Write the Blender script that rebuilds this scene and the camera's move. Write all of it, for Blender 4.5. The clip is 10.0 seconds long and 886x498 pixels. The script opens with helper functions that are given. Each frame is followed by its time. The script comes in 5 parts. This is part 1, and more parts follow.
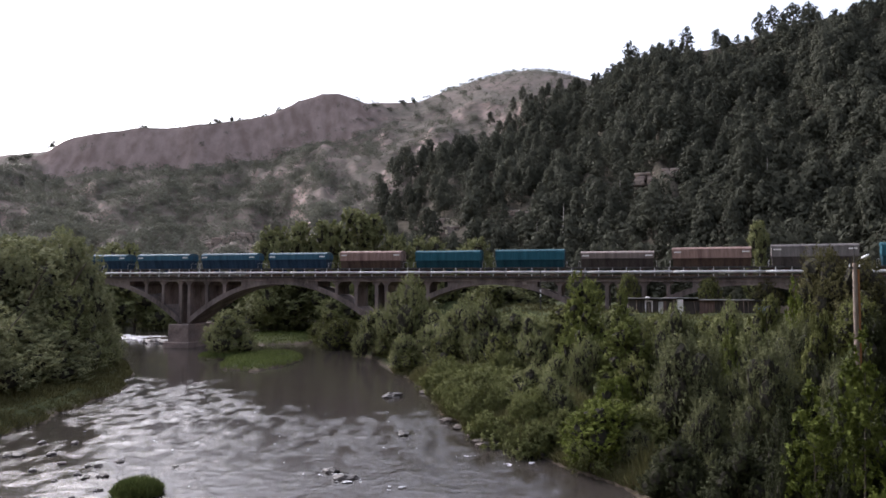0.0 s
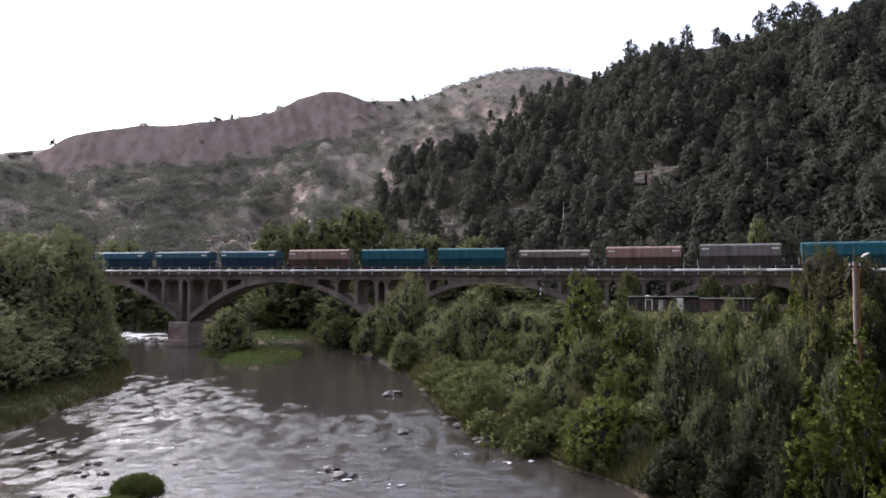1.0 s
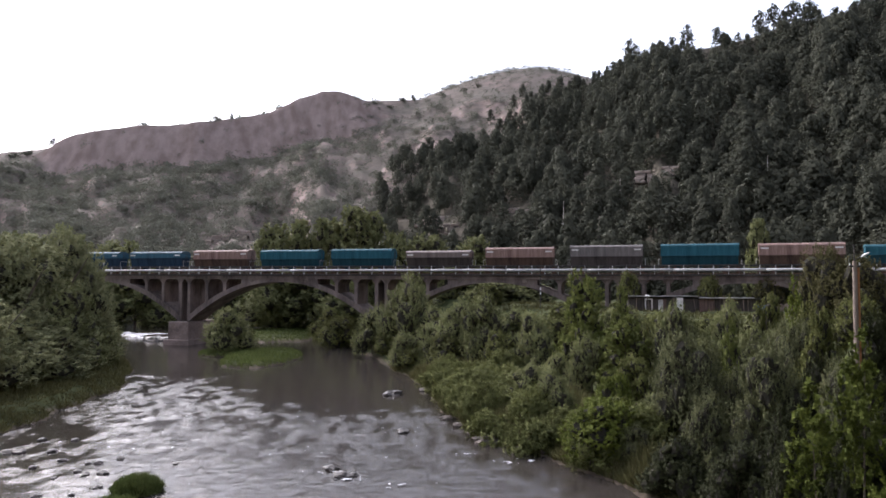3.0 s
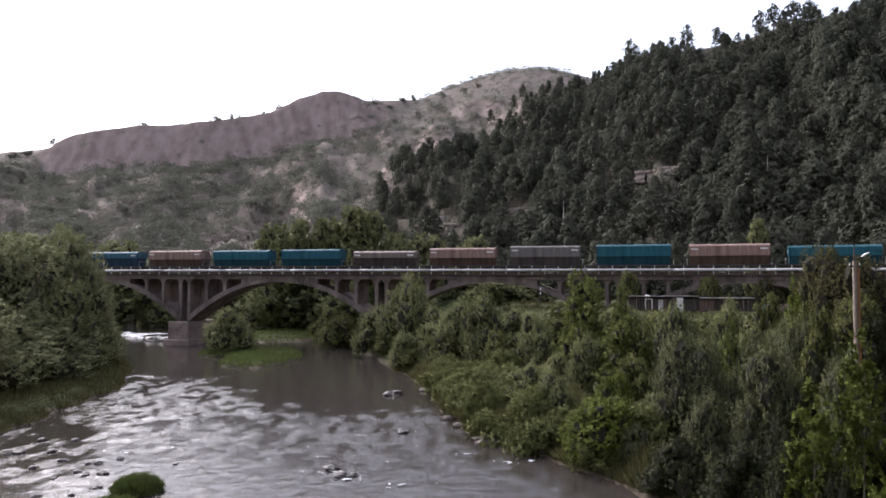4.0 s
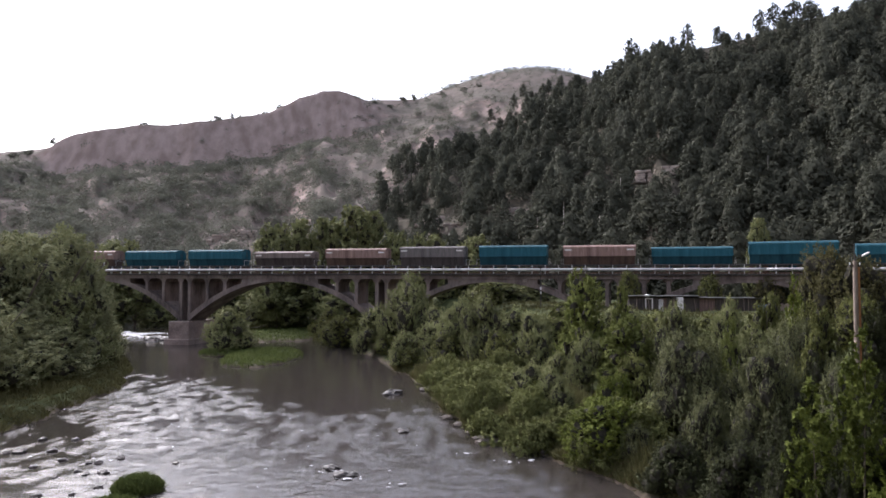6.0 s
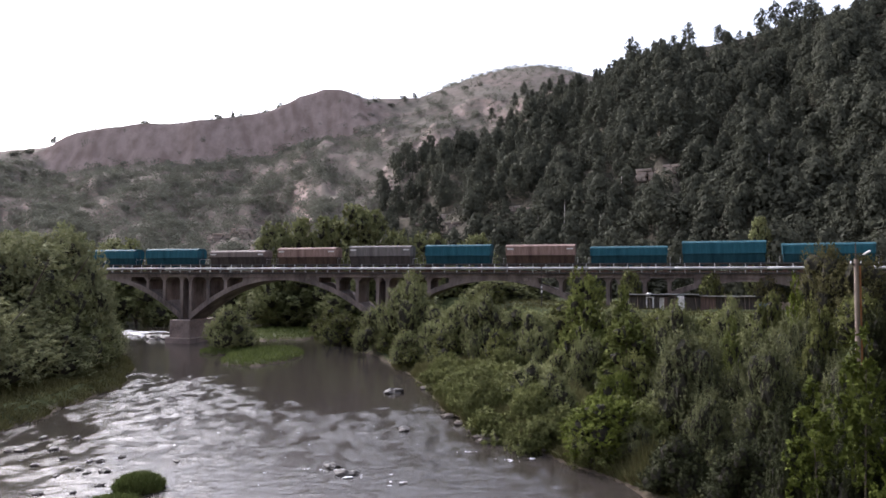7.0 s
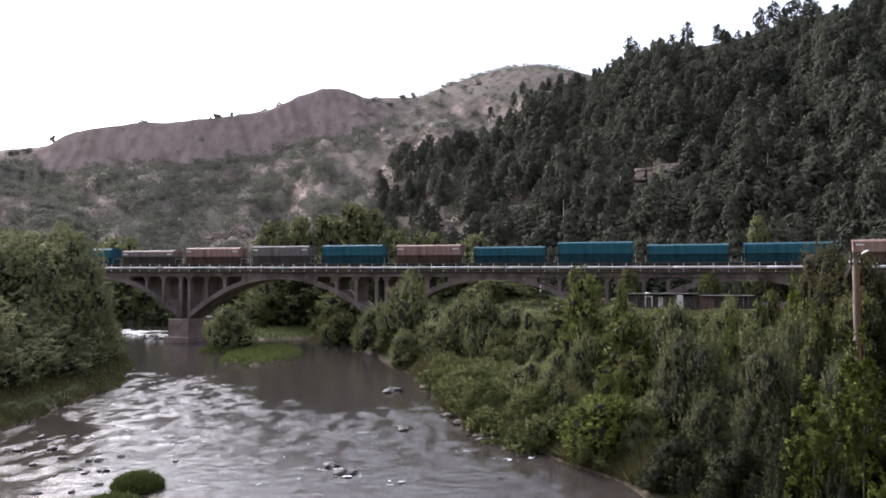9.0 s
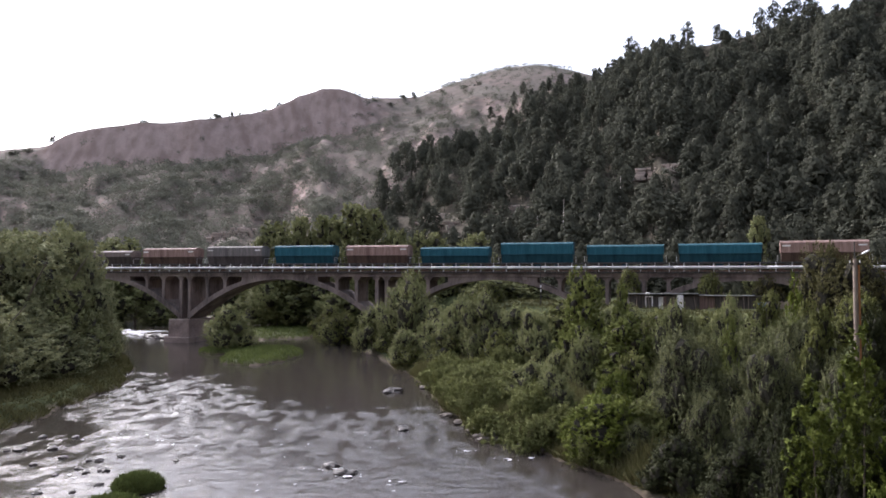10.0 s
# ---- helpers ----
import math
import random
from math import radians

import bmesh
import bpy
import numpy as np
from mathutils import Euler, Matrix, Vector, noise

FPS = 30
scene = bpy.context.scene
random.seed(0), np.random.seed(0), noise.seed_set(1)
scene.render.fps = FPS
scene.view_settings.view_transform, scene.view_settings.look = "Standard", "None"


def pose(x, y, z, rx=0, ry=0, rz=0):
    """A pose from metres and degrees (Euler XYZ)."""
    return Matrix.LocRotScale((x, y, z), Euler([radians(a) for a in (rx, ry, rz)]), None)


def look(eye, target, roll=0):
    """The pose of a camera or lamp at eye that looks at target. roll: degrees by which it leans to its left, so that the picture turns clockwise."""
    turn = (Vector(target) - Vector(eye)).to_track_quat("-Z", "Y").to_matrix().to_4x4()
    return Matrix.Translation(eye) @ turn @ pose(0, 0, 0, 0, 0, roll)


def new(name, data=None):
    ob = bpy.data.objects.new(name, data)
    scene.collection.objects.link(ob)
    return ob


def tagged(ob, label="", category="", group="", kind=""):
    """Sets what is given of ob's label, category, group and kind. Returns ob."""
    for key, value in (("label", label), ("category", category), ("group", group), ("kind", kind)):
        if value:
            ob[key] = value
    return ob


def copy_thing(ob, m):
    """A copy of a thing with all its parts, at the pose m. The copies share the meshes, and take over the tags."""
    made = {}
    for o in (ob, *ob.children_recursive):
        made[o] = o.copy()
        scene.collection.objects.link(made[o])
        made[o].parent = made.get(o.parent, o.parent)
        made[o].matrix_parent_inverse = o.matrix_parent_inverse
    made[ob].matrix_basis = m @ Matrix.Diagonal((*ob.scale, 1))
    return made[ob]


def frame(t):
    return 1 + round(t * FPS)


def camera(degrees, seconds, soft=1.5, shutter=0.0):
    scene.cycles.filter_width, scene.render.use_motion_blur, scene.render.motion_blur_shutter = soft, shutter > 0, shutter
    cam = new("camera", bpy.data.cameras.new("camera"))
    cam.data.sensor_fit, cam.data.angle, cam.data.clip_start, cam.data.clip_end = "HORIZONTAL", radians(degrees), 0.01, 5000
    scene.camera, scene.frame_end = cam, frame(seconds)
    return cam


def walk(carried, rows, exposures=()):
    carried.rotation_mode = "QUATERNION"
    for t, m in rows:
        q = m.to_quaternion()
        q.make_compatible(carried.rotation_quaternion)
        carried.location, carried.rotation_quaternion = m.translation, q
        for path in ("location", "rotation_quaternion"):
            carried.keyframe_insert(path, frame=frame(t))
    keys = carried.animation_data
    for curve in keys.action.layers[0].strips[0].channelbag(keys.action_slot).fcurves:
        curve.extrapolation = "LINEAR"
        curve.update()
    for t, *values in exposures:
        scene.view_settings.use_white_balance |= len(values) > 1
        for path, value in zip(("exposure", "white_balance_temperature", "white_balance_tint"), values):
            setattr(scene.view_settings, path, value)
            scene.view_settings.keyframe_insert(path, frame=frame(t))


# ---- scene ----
EYE = Vector((0.0, 0.0, 11.4))
FOCAL = 1231.0


def aim(right, up, roll):
    """The camera's pose: small turns to the right and up as shares of the focal length."""
    return look(EYE, EYE + Vector((right / FOCAL, 1.0, up / FOCAL)), roll)


cam = camera(65, 10.0, soft=1.6)
CAMROWS = [
    (0.0, aim(0, 57.9, 0.06)), (0.5, aim(0, 54.7, 0.13)), (1.0, aim(0, 54.6, 0.13)), (1.5, aim(0, 54.0, 0.13)),
    (2.5, aim(0, 54.0, 0.13)), (4.0, aim(0, 54.0, 0.13)), (4.5, aim(0, 55.5, 0.13)), (5.0, aim(0, 54.0, 0.13)),
    (5.5, aim(0, 54.0, 0.13)), (7.0, aim(-2, 50.8, 0.13)), (7.5, aim(-1.5, 52.2, 0.13)), (8.0, aim(-0.5, 51.0, 0.13)),
    (8.5, aim(0, 49.4, 0.13)), (9.0, aim(0, 49.4, 0.13)), (9.5, aim(0.7, 51.0, 0.13)), (10.0, aim(-0.5, 49.5, 0.13))]
walk(cam, CAMROWS, exposures=[(t, s + 0.22, 6020, 17) for t, s in ((0.0, 0.94), (0.6, 1.04), (2.5, 1.09), (5.0, 1.13), (7.5, 1.20), (10.0, 1.24))])

# ---- light ----
world = bpy.data.worlds.new("evening_sky")
scene.world = world
world.use_nodes = True
wn = world.node_tree
sky = wn.nodes.new("ShaderNodeTexSky")
sky.sky_type, sky.sun_disc = "NISHITA", False
sky.sun_elevation, sky.sun_rotation = radians(40), radians(-45)
sky.air_density, sky.dust_density, sky.ozone_density = 1.0, 4.0, 1.0
pale = wn.nodes.new("ShaderNodeHueSaturation")
pale.inputs["Saturation"].default_value = 0.42
wn.links.new(sky.outputs[0], pale.inputs["Color"])
wn.links.new(pale.outputs[0], wn.nodes["Background"].inputs["Color"])
wn.nodes["Background"].inputs["Strength"].default_value = 0.15
sun = new("sun", bpy.data.lights.new("sun", "SUN"))
sun.data.energy, sun.data.angle, sun.data.color = 1.15, radians(45), (1.0, 0.93, 0.86)
sun.matrix_world = look((0, 0, 300), (71, -71, 300 - 84))

# ---- materials ----


def mat(name, c1, c2, scale=1.0, rough=0.85, bump=0.0, metal=0.0, detail=6, fine=8.0, spec=0.3, stretch=(1, 1, 1), rand=0.0, bump_scale=None):
    """A surface whose colour wanders between two tones at two scales, with fine relief."""
    m = bpy.data.materials.new(name)
    m.use_nodes = True
    nt = m.node_tree
    b = nt.nodes["Principled BSDF"]
    co = nt.nodes.new("ShaderNodeTexCoord")
    mp = nt.nodes.new("ShaderNodeMapping")
    mp.inputs["Scale"].default_value = stretch
    nt.links.new(co.outputs["Object"], mp.inputs[0])
    n1 = nt.nodes.new("ShaderNodeTexNoise")
    n1.inputs["Scale"].default_value, n1.inputs["Detail"].default_value = scale, detail
    n2 = nt.nodes.new("ShaderNodeTexNoise")
    n2.inputs["Scale"].default_value, n2.inputs["Detail"].default_value = scale * fine, 3
    nt.links.new(mp.outputs[0], n1.inputs["Vector"])
    nt.links.new(mp.outputs[0], n2.inputs["Vector"])
    add = nt.nodes.new("ShaderNodeMath")
    add.operation = "MULTIPLY_ADD"
    nt.links.new(n2.outputs[0], add.inputs[0])
    add.inputs[1].default_value = 0.45
    nt.links.new(n1.outputs[0], add.inputs[2])
    last = add
    if rand:
        oi = nt.nodes.new("ShaderNodeObjectInfo")
        ad2 = nt.nodes.new("ShaderNodeMath")
        ad2.operation = "MULTIPLY_ADD"
        nt.links.new(oi.outputs["Random"], ad2.inputs[0])
        ad2.inputs[1].default_value = rand
        nt.links.new(last.outputs[0], ad2.inputs[2])
        last = ad2
    rp = nt.nodes.new("ShaderNodeMapRange")
    rp.inputs[1].default_value, rp.inputs[2].default_value = 0.5, 0.95 + rand
    nt.links.new(last.outputs[0], rp.inputs[0])
    mx = nt.nodes.new("ShaderNodeMix")
    mx.data_type = "RGBA"
    mx.inputs[6].default_value, mx.inputs[7].default_value = (*c1, 1), (*c2, 1)
    nt.links.new(rp.outputs[0], mx.inputs[0])
    nt.links.new(mx.outputs[2], b.inputs["Base Color"])
    b.inputs["Roughness"].default_value, b.inputs["Metallic"].default_value = rough, metal
    b.inputs["Specular IOR Level"].default_value = spec
    if bump:
        bp = nt.nodes.new("ShaderNodeBump")
        bp.inputs["Strength"].default_value, bp.inputs["Distance"].default_value = bump, bump_scale or 0.05
        nt.links.new(add.outputs[0], bp.inputs["Height"])
        nt.links.new(bp.outputs[0], b.inputs["Normal"])
    return m


def leaf_mat(name, c1, c2, through_light=0.25, spread=0.42, patch=0.35):
    """Leaves: each one takes its own tone; a share of the light passes through."""
    m = bpy.data.materials.new(name)
    m.use_nodes = True
    nt = m.node_tree
    b = nt.nodes["Principled BSDF"]
    out = nt.nodes["Material Output"]
    ge = nt.nodes.new("ShaderNodeNewGeometry")
    co = nt.nodes.new("ShaderNodeTexCoord")
    oi = nt.nodes.new("ShaderNodeObjectInfo")
    n1 = nt.nodes.new("ShaderNodeTexNoise")
    n1.inputs["Scale"].default_value = patch
    nt.links.new(co.outputs["Object"], n1.inputs["Vector"])
    s1 = nt.nodes.new("ShaderNodeMath")
    s1.operation = "MULTIPLY_ADD"
    nt.links.new(ge.outputs["Random Per Island"], s1.inputs[0])
    s1.inputs[1].default_value = spread
    nt.links.new(n1.outputs[0], s1.inputs[2])
    s2 = nt.nodes.new("ShaderNodeMath")
    s2.operation = "MULTIPLY_ADD"
    nt.links.new(oi.outputs["Random"], s2.inputs[0])
    s2.inputs[1].default_value = 0.3
    nt.links.new(s1.outputs[0], s2.inputs[2])
    rp = nt.nodes.new("ShaderNodeMapRange")
    rp.inputs[1].default_value, rp.inputs[2].default_value = 0.4, 0.8 + spread + 0.1
    nt.links.new(s2.outputs[0], rp.inputs[0])
    mx = nt.nodes.new("ShaderNodeMix")
    mx.data_type = "RGBA"
    mx.inputs[6].default_value, mx.inputs[7].default_value = (*c1, 1), (*c2, 1)
    nt.links.new(rp.outputs[0], mx.inputs[0])
    nt.links.new(mx.outputs[2], b.inputs["Base Color"])
    b.inputs["Roughness"].default_value, b.inputs["Specular IOR Level"].default_value = 0.8, 0.1
    tr = nt.nodes.new("ShaderNodeBsdfTranslucent")
    nt.links.new(mx.outputs[2], tr.inputs["Color"])
    ms = nt.nodes.new("ShaderNodeMixShader")
    ms.inputs[0].default_value = through_light
    nt.links.new(b.outputs[0], ms.inputs[1])
    nt.links.new(tr.outputs[0], ms.inputs[2])
    nt.links.new(ms.outputs[0], out.inputs["Surface"])
    return m


CONCRETE = mat("aged_concrete", (0.07, 0.057, 0.052), (0.25, 0.20, 0.178), 0.45, 0.92, 0.4, fine=6, stretch=(1, 1, 0.4))
FOOTING = mat("rusty_stained_concrete", (0.12, 0.092, 0.08), (0.27, 0.21, 0.185), 0.5, 0.9, 0.5)
CONCRETE_D = mat("damp_concrete", (0.09, 0.08, 0.07), (0.26, 0.21, 0.18), 0.6, 0.9, 0.5)
WHITE_PIPE = mat("white_paint_worn", (0.34, 0.33, 0.33), (0.58, 0.57, 0.57), 0.5, 0.5, 0.1, fine=12)
STEEL_D = mat("dark_steel", (0.03, 0.03, 0.03), (0.08, 0.07, 0.065), 2.0, 0.6, 0.2, metal=0.3)
STEEL_L = mat("pale_painted_steel", (0.35, 0.34, 0.33), (0.6, 0.59, 0.57), 2.0, 0.5, 0.1)
RUST = mat("rusty_steel", (0.06, 0.035, 0.025), (0.16, 0.09, 0.06), 2.5, 0.8, 0.3)
BARK = mat("bark", (0.05, 0.04, 0.03), (0.16, 0.13, 0.10), 3.0, 0.95, 0.6, stretch=(1, 1, 0.3))
ROCK = mat("river_rock", (0.05, 0.043, 0.037), (0.17, 0.145, 0.125), 1.2, 0.9, 0.6)
ROCK_W = mat("wet_river_rock", (0.02, 0.017, 0.016), (0.06, 0.05, 0.044), 1.5, 0.5, 0.5)
PALE_ROCK = mat("pale_layered_rock", (0.22, 0.17, 0.14), (0.42, 0.36, 0.31), 0.5, 0.95, 0.8, stretch=(0.4, 0.4, 2.5), bump_scale=0.3)
WILLOW = leaf_mat("willow_leaves", (0.086, 0.093, 0.038), (0.245, 0.255, 0.112), 0.15)
POPLAR = leaf_mat("poplar_leaves", (0.070, 0.082, 0.022), (0.205, 0.228, 0.066), 0.2)
YELLOWG = leaf_mat("sunny_leaves", (0.044, 0.056, 0.011), (0.150, 0.176, 0.034), 0.2)
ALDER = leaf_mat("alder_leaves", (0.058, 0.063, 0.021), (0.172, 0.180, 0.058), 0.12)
# willow and alder again, darkened: shade on the near bank put into leaf colour
WILLOW_SHADED = leaf_mat("shaded_willow_leaves", (0.056, 0.061, 0.028), (0.182, 0.189, 0.088), 0.08)
SHADY = leaf_mat("shaded_alder_leaves", (0.018, 0.021, 0.009), (0.046, 0.051, 0.021), 0.03)
OLIVE = leaf_mat("brownish_leaves", (0.050, 0.048, 0.020), (0.130, 0.120, 0.050))
# pine and scrub tones are raised and evened to stand in for haze
PINE = leaf_mat("pine_needles", (0.042, 0.045, 0.032), (0.084, 0.087, 0.063), 0.34, 0.05, 0.05)
SHRUB = leaf_mat("shrub_leaves", (0.086, 0.090, 0.068), (0.152, 0.155, 0.122), 0.38, 0.08)
# left bank willows: yellower leaves, lightened to carry daylight and haze
SUNWILLOW = leaf_mat("sunlit_willow_leaves", (0.120, 0.128, 0.060), (0.290, 0.298, 0.156), 0.28)
ISLET = leaf_mat("bright_grass_blades", (0.058, 0.076, 0.022), (0.142, 0.172, 0.054), 0.2)
GRASS = leaf_mat("grass_blades", (0.062, 0.062, 0.024), (0.148, 0.140, 0.060), 0.15)
REEDY = leaf_mat("weed_leaves", (0.062, 0.070, 0.024), (0.168, 0.178, 0.062), 0.2)
# near-black colour of the crown cores, painting the shade between leaves
CORE_SHADE = mat("bush_core_shade", (0.016, 0.015, 0.010), (0.040, 0.036, 0.024), 3.0, 0.95, 0.8)
DRYGRASS = leaf_mat("dry_reeds", (0.12, 0.09, 0.05), (0.25, 0.19, 0.10), 0.2)


def ground_mat():
    """Grass and soil: steep faces show red earth, flats are grassy, patches wander."""
    m = bpy.data.materials.new("hill_ground")
    m.use_nodes = True
    nt = m.node_tree
    b = nt.nodes["Principled BSDF"]
    b.inputs["Roughness"].default_value, b.inputs["Specular IOR Level"].default_value = 0.95, 0.1
    co = nt.nodes.new("ShaderNodeTexCoord")
    ge = nt.nodes.new("ShaderNodeNewGeometry")
    sp = nt.nodes.new("ShaderNodeSeparateXYZ")
    nt.links.new(ge.outputs["Normal"], sp.inputs[0])

    def nz(scale, detail=6, stretch=None):
        n = nt.nodes.new("ShaderNodeTexNoise")
        n.inputs["Scale"].default_value, n.inputs["Detail"].default_value = scale, detail
        if stretch:
            mp = nt.nodes.new("ShaderNodeMapping")
            mp.inputs["Scale"].default_value = stretch
            nt.links.new(co.outputs["Object"], mp.inputs[0])
            nt.links.new(mp.outputs[0], n.inputs["Vector"])
        else:
            nt.links.new(co.outputs["Object"], n.inputs["Vector"])
        return n

    def ramp(src, lo, hi):
        r = nt.nodes.new("ShaderNodeMapRange")
        r.inputs[1].default_value, r.inputs[2].default_value = lo, hi
        nt.links.new(src, r.inputs[0])
        return r.outputs[0]

    def mixc(fac, a, c):
        mx = nt.nodes.new("ShaderNodeMix")
        mx.data_type = "RGBA"
        nt.links.new(fac, mx.inputs[0])
        for i, v in ((6, a), (7, c)):
            if isinstance(v, tuple):
                mx.inputs[i].default_value = (*v, 1)
            else:
                nt.links.new(v, mx.inputs[i])
        return mx.outputs[2]

    # hill grass and dry soil, cooled towards grey for distant haze
    grass = mixc(ramp(nz(0.25).outputs[0], 0.35, 0.65), (0.086, 0.080, 0.064), (0.132, 0.112, 0.096))
    dry = mixc(ramp(nz(0.09, 8).outputs[0], 0.4, 0.6), (0.156, 0.122, 0.110), (0.112, 0.096, 0.080))
    mixed = mixc(ramp(nz(0.022, 8).outputs[0], 0.42, 0.58), grass, dry)
    earth = mixc(ramp(nz(0.12, 8, (1.5, 1.5, 0.5)).outputs[0], 0.35, 0.65), (0.190, 0.142, 0.124), (0.290, 0.228, 0.204))
    steep = nt.nodes.new("ShaderNodeMath")
    steep.operation = "MULTIPLY_ADD"
    nt.links.new(nz(0.15).outputs[0], steep.inputs[0])
    steep.inputs[1].default_value = 0.35
    nt.links.new(sp.outputs[2], steep.inputs[2])
    col = mixc(ramp(steep.outputs[0], 0.80, 0.98), earth, mixed)
    pz = nt.nodes.new("ShaderNodeSeparateXYZ")
    nt.links.new(ge.outputs["Position"], pz.inputs[0])
    sward = mixc(ramp(nz(0.6).outputs[0], 0.35, 0.65), (0.028, 0.036, 0.013), (0.060, 0.068, 0.028))
    mud = mixc(ramp(nz(1.5).outputs[0], 0.35, 0.65), (0.045, 0.036, 0.026), (0.10, 0.082, 0.060))
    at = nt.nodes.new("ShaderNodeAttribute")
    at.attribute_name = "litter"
    # forest litter, its tone raised for haze
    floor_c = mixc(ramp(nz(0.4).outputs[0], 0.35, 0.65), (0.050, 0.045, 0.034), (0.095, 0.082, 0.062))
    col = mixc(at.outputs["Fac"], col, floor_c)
    col = mixc(ramp(pz.outputs[2], 8.0, 14.0), sward, col)
    col = mixc(ramp(pz.outputs[2], 0.10, 0.45), mud, col)
    nt.links.new(col, b.inputs["Base Color"])
    bp = nt.nodes.new("ShaderNodeBump")
    bp.inputs["Strength"].default_value, bp.inputs["Distance"].default_value = 0.8, 0.6
    nt.links.new(nz(0.5, 8).outputs[0], bp.inputs["Height"])
    nt.links.new(bp.outputs[0], b.inputs["Normal"])
    return m


def water_mat():
    """Silty water; the fine ripples are stronger where the river runs rough."""
    m = bpy.data.materials.new("murky_water")
    m.use_nodes = True
    nt = m.node_tree
    b = nt.nodes["Principled BSDF"]
    b.inputs["Base Color"].default_value = (0.036, 0.031, 0.027, 1)
    b.inputs["Roughness"].default_value, b.inputs["IOR"].default_value = 0.04, 1.33
    co = nt.nodes.new("ShaderNodeTexCoord")
    at = nt.nodes.new("ShaderNodeAttribute")
    at.attribute_name = "rough"
    last = None
    for scale, stretch, dist, lo in ((3.4, (1, 1.4, 1), 0.09, 0.02), (9.0, (1, 1.25, 1), 0.10, 0.04)):
        mp = nt.nodes.new("ShaderNodeMapping")
        mp.inputs["Scale"].default_value = stretch
        nt.links.new(co.outputs["Object"], mp.inputs[0])
        n = nt.nodes.new("ShaderNodeTexNoise")
        n.inputs["Scale"].default_value, n.inputs["Detail"].default_value = scale, 4
        n.inputs["Distortion"].default_value = 0.6
        nt.links.new(mp.outputs[0], n.inputs["Vector"])
        st = nt.nodes.new("ShaderNodeMath")
        st.operation = "MULTIPLY_ADD"
        st.inputs[1].default_value, st.inputs[2].default_value = 0.55, lo
        nt.links.new(at.outputs["Fac"], st.inputs[0])
        bp = nt.nodes.new("ShaderNodeBump")
        bp.inputs["Distance"].default_value = dist
        nt.links.new(st.outputs[0], bp.inputs["Strength"])
        nt.links.new(n.outputs[0], bp.inputs["Height"])
        if last:
            nt.links.new(last.outputs[0], bp.inputs["Normal"])
        last = bp
    nt.links.new(last.outputs[0], b.inputs["Normal"])
    return m


GROUND = ground_mat()
WATER = water_mat()
FOAM = mat("white_water", (0.22, 0.22, 0.23), (0.55, 0.55, 0.56), 1.5, 0.6, 0.6)

# ---- small builders ----


def mesh_np(name, v, quads=None, tris=None, material=None, smooth=False):
    """A mesh from arrays of points and faces."""
    me = bpy.data.meshes.new(name)
    v = np.asarray(v, dtype=np.float32)
    q = np.zeros((0, 4), np.int32) if quads is None else np.asarray(quads, np.int32)
    t = np.zeros((0, 3), np.int32) if tris is None else np.asarray(tris, np.int32)
    me.vertices.add(len(v))
    me.vertices.foreach_set("co", v.ravel())
    me.loops.add(q.size + t.size)
    me.loops.foreach_set("vertex_index", np.concatenate((q.ravel(), t.ravel())))
    me.polygons.add(len(q) + len(t))
    starts = np.concatenate((np.arange(len(q)) * 4, q.size + np.arange(len(t)) * 3)).astype(np.int32)
    me.polygons.foreach_set("loop_start", starts)
    me.polygons.foreach_set("use_smooth", np.full(len(q) + len(t), smooth))
    me.update(calc_edges=True)
    me.validate()
    if material:
        me.materials.append(material)
    return me


def part(name, bm, material, parent, label=""):
    """One mesh object under a thing or part."""
    me = bpy.data.meshes.new(name)
    bm.to_mesh(me)
    bm.free()
    me.materials.append(material)
    ob = new(name, me)
    ob.parent = parent
    return tagged(ob, label)


def part_np(name, me, parent, label=""):
    ob = new(name, me)
    ob.parent = parent
    return tagged(ob, label)


def box(bm, x0, x1, y0, y1, z0, z1, bevel=0.0):
    """A box between two corners, with its edges taken off."""
    g = bmesh.ops.create_cube(bm, size=1)["verts"]
    for p in g:
        p.co = Vector(((x0 + x1) / 2 + p.co.x * (x1 - x0), (y0 + y1) / 2 + p.co.y * (y1 - y0), (z0 + z1) / 2 + p.co.z * (z1 - z0)))
    if bevel:
        es = list({e for p in g for e in p.link_edges})
        bmesh.ops.bevel(bm, geom=es, offset=bevel, segments=1, affect="EDGES")
    return bm


def tube(bm, a, b, ra, rb=None, n=8):
    """A tapered round bar from a to b."""
    a, b = Vector(a), Vector(b)
    d = b - a
    m = Matrix.Translation((a + b) / 2) @ d.to_track_quat("Z", "Y").to_matrix().to_4x4()
    bmesh.ops.create_cone(bm, cap_ends=True, segments=n, radius1=ra, radius2=ra if rb is None else rb, depth=d.length, matrix=m)
    return bm


def vnoise(x, y, seed=0):
    """Smooth value noise on arrays, about -1 to 1."""
    xi, yi = np.floor(x).astype(np.int64), np.floor(y).astype(np.int64)
    xf, yf = x - xi, y - yi
    u, w = xf * xf * (3 - 2 * xf), yf * yf * (3 - 2 * yf)

    def hsh(a, c):
        h = (a * 374761393 + c * 668265263 + seed * 1442695041) & 0x7FFFFFFF
        h = ((h ^ (h >> 13)) * 1274126177) & 0x7FFFFFFF
        return ((h ^ (h >> 16)) & 0xFFFF) / 32767.5 - 1
    return (hsh(xi, yi) * (1 - u) + hsh(xi + 1, yi) * u) * (1 - w) + (hsh(xi, yi + 1) * (1 - u) + hsh(xi + 1, yi + 1) * u) * w


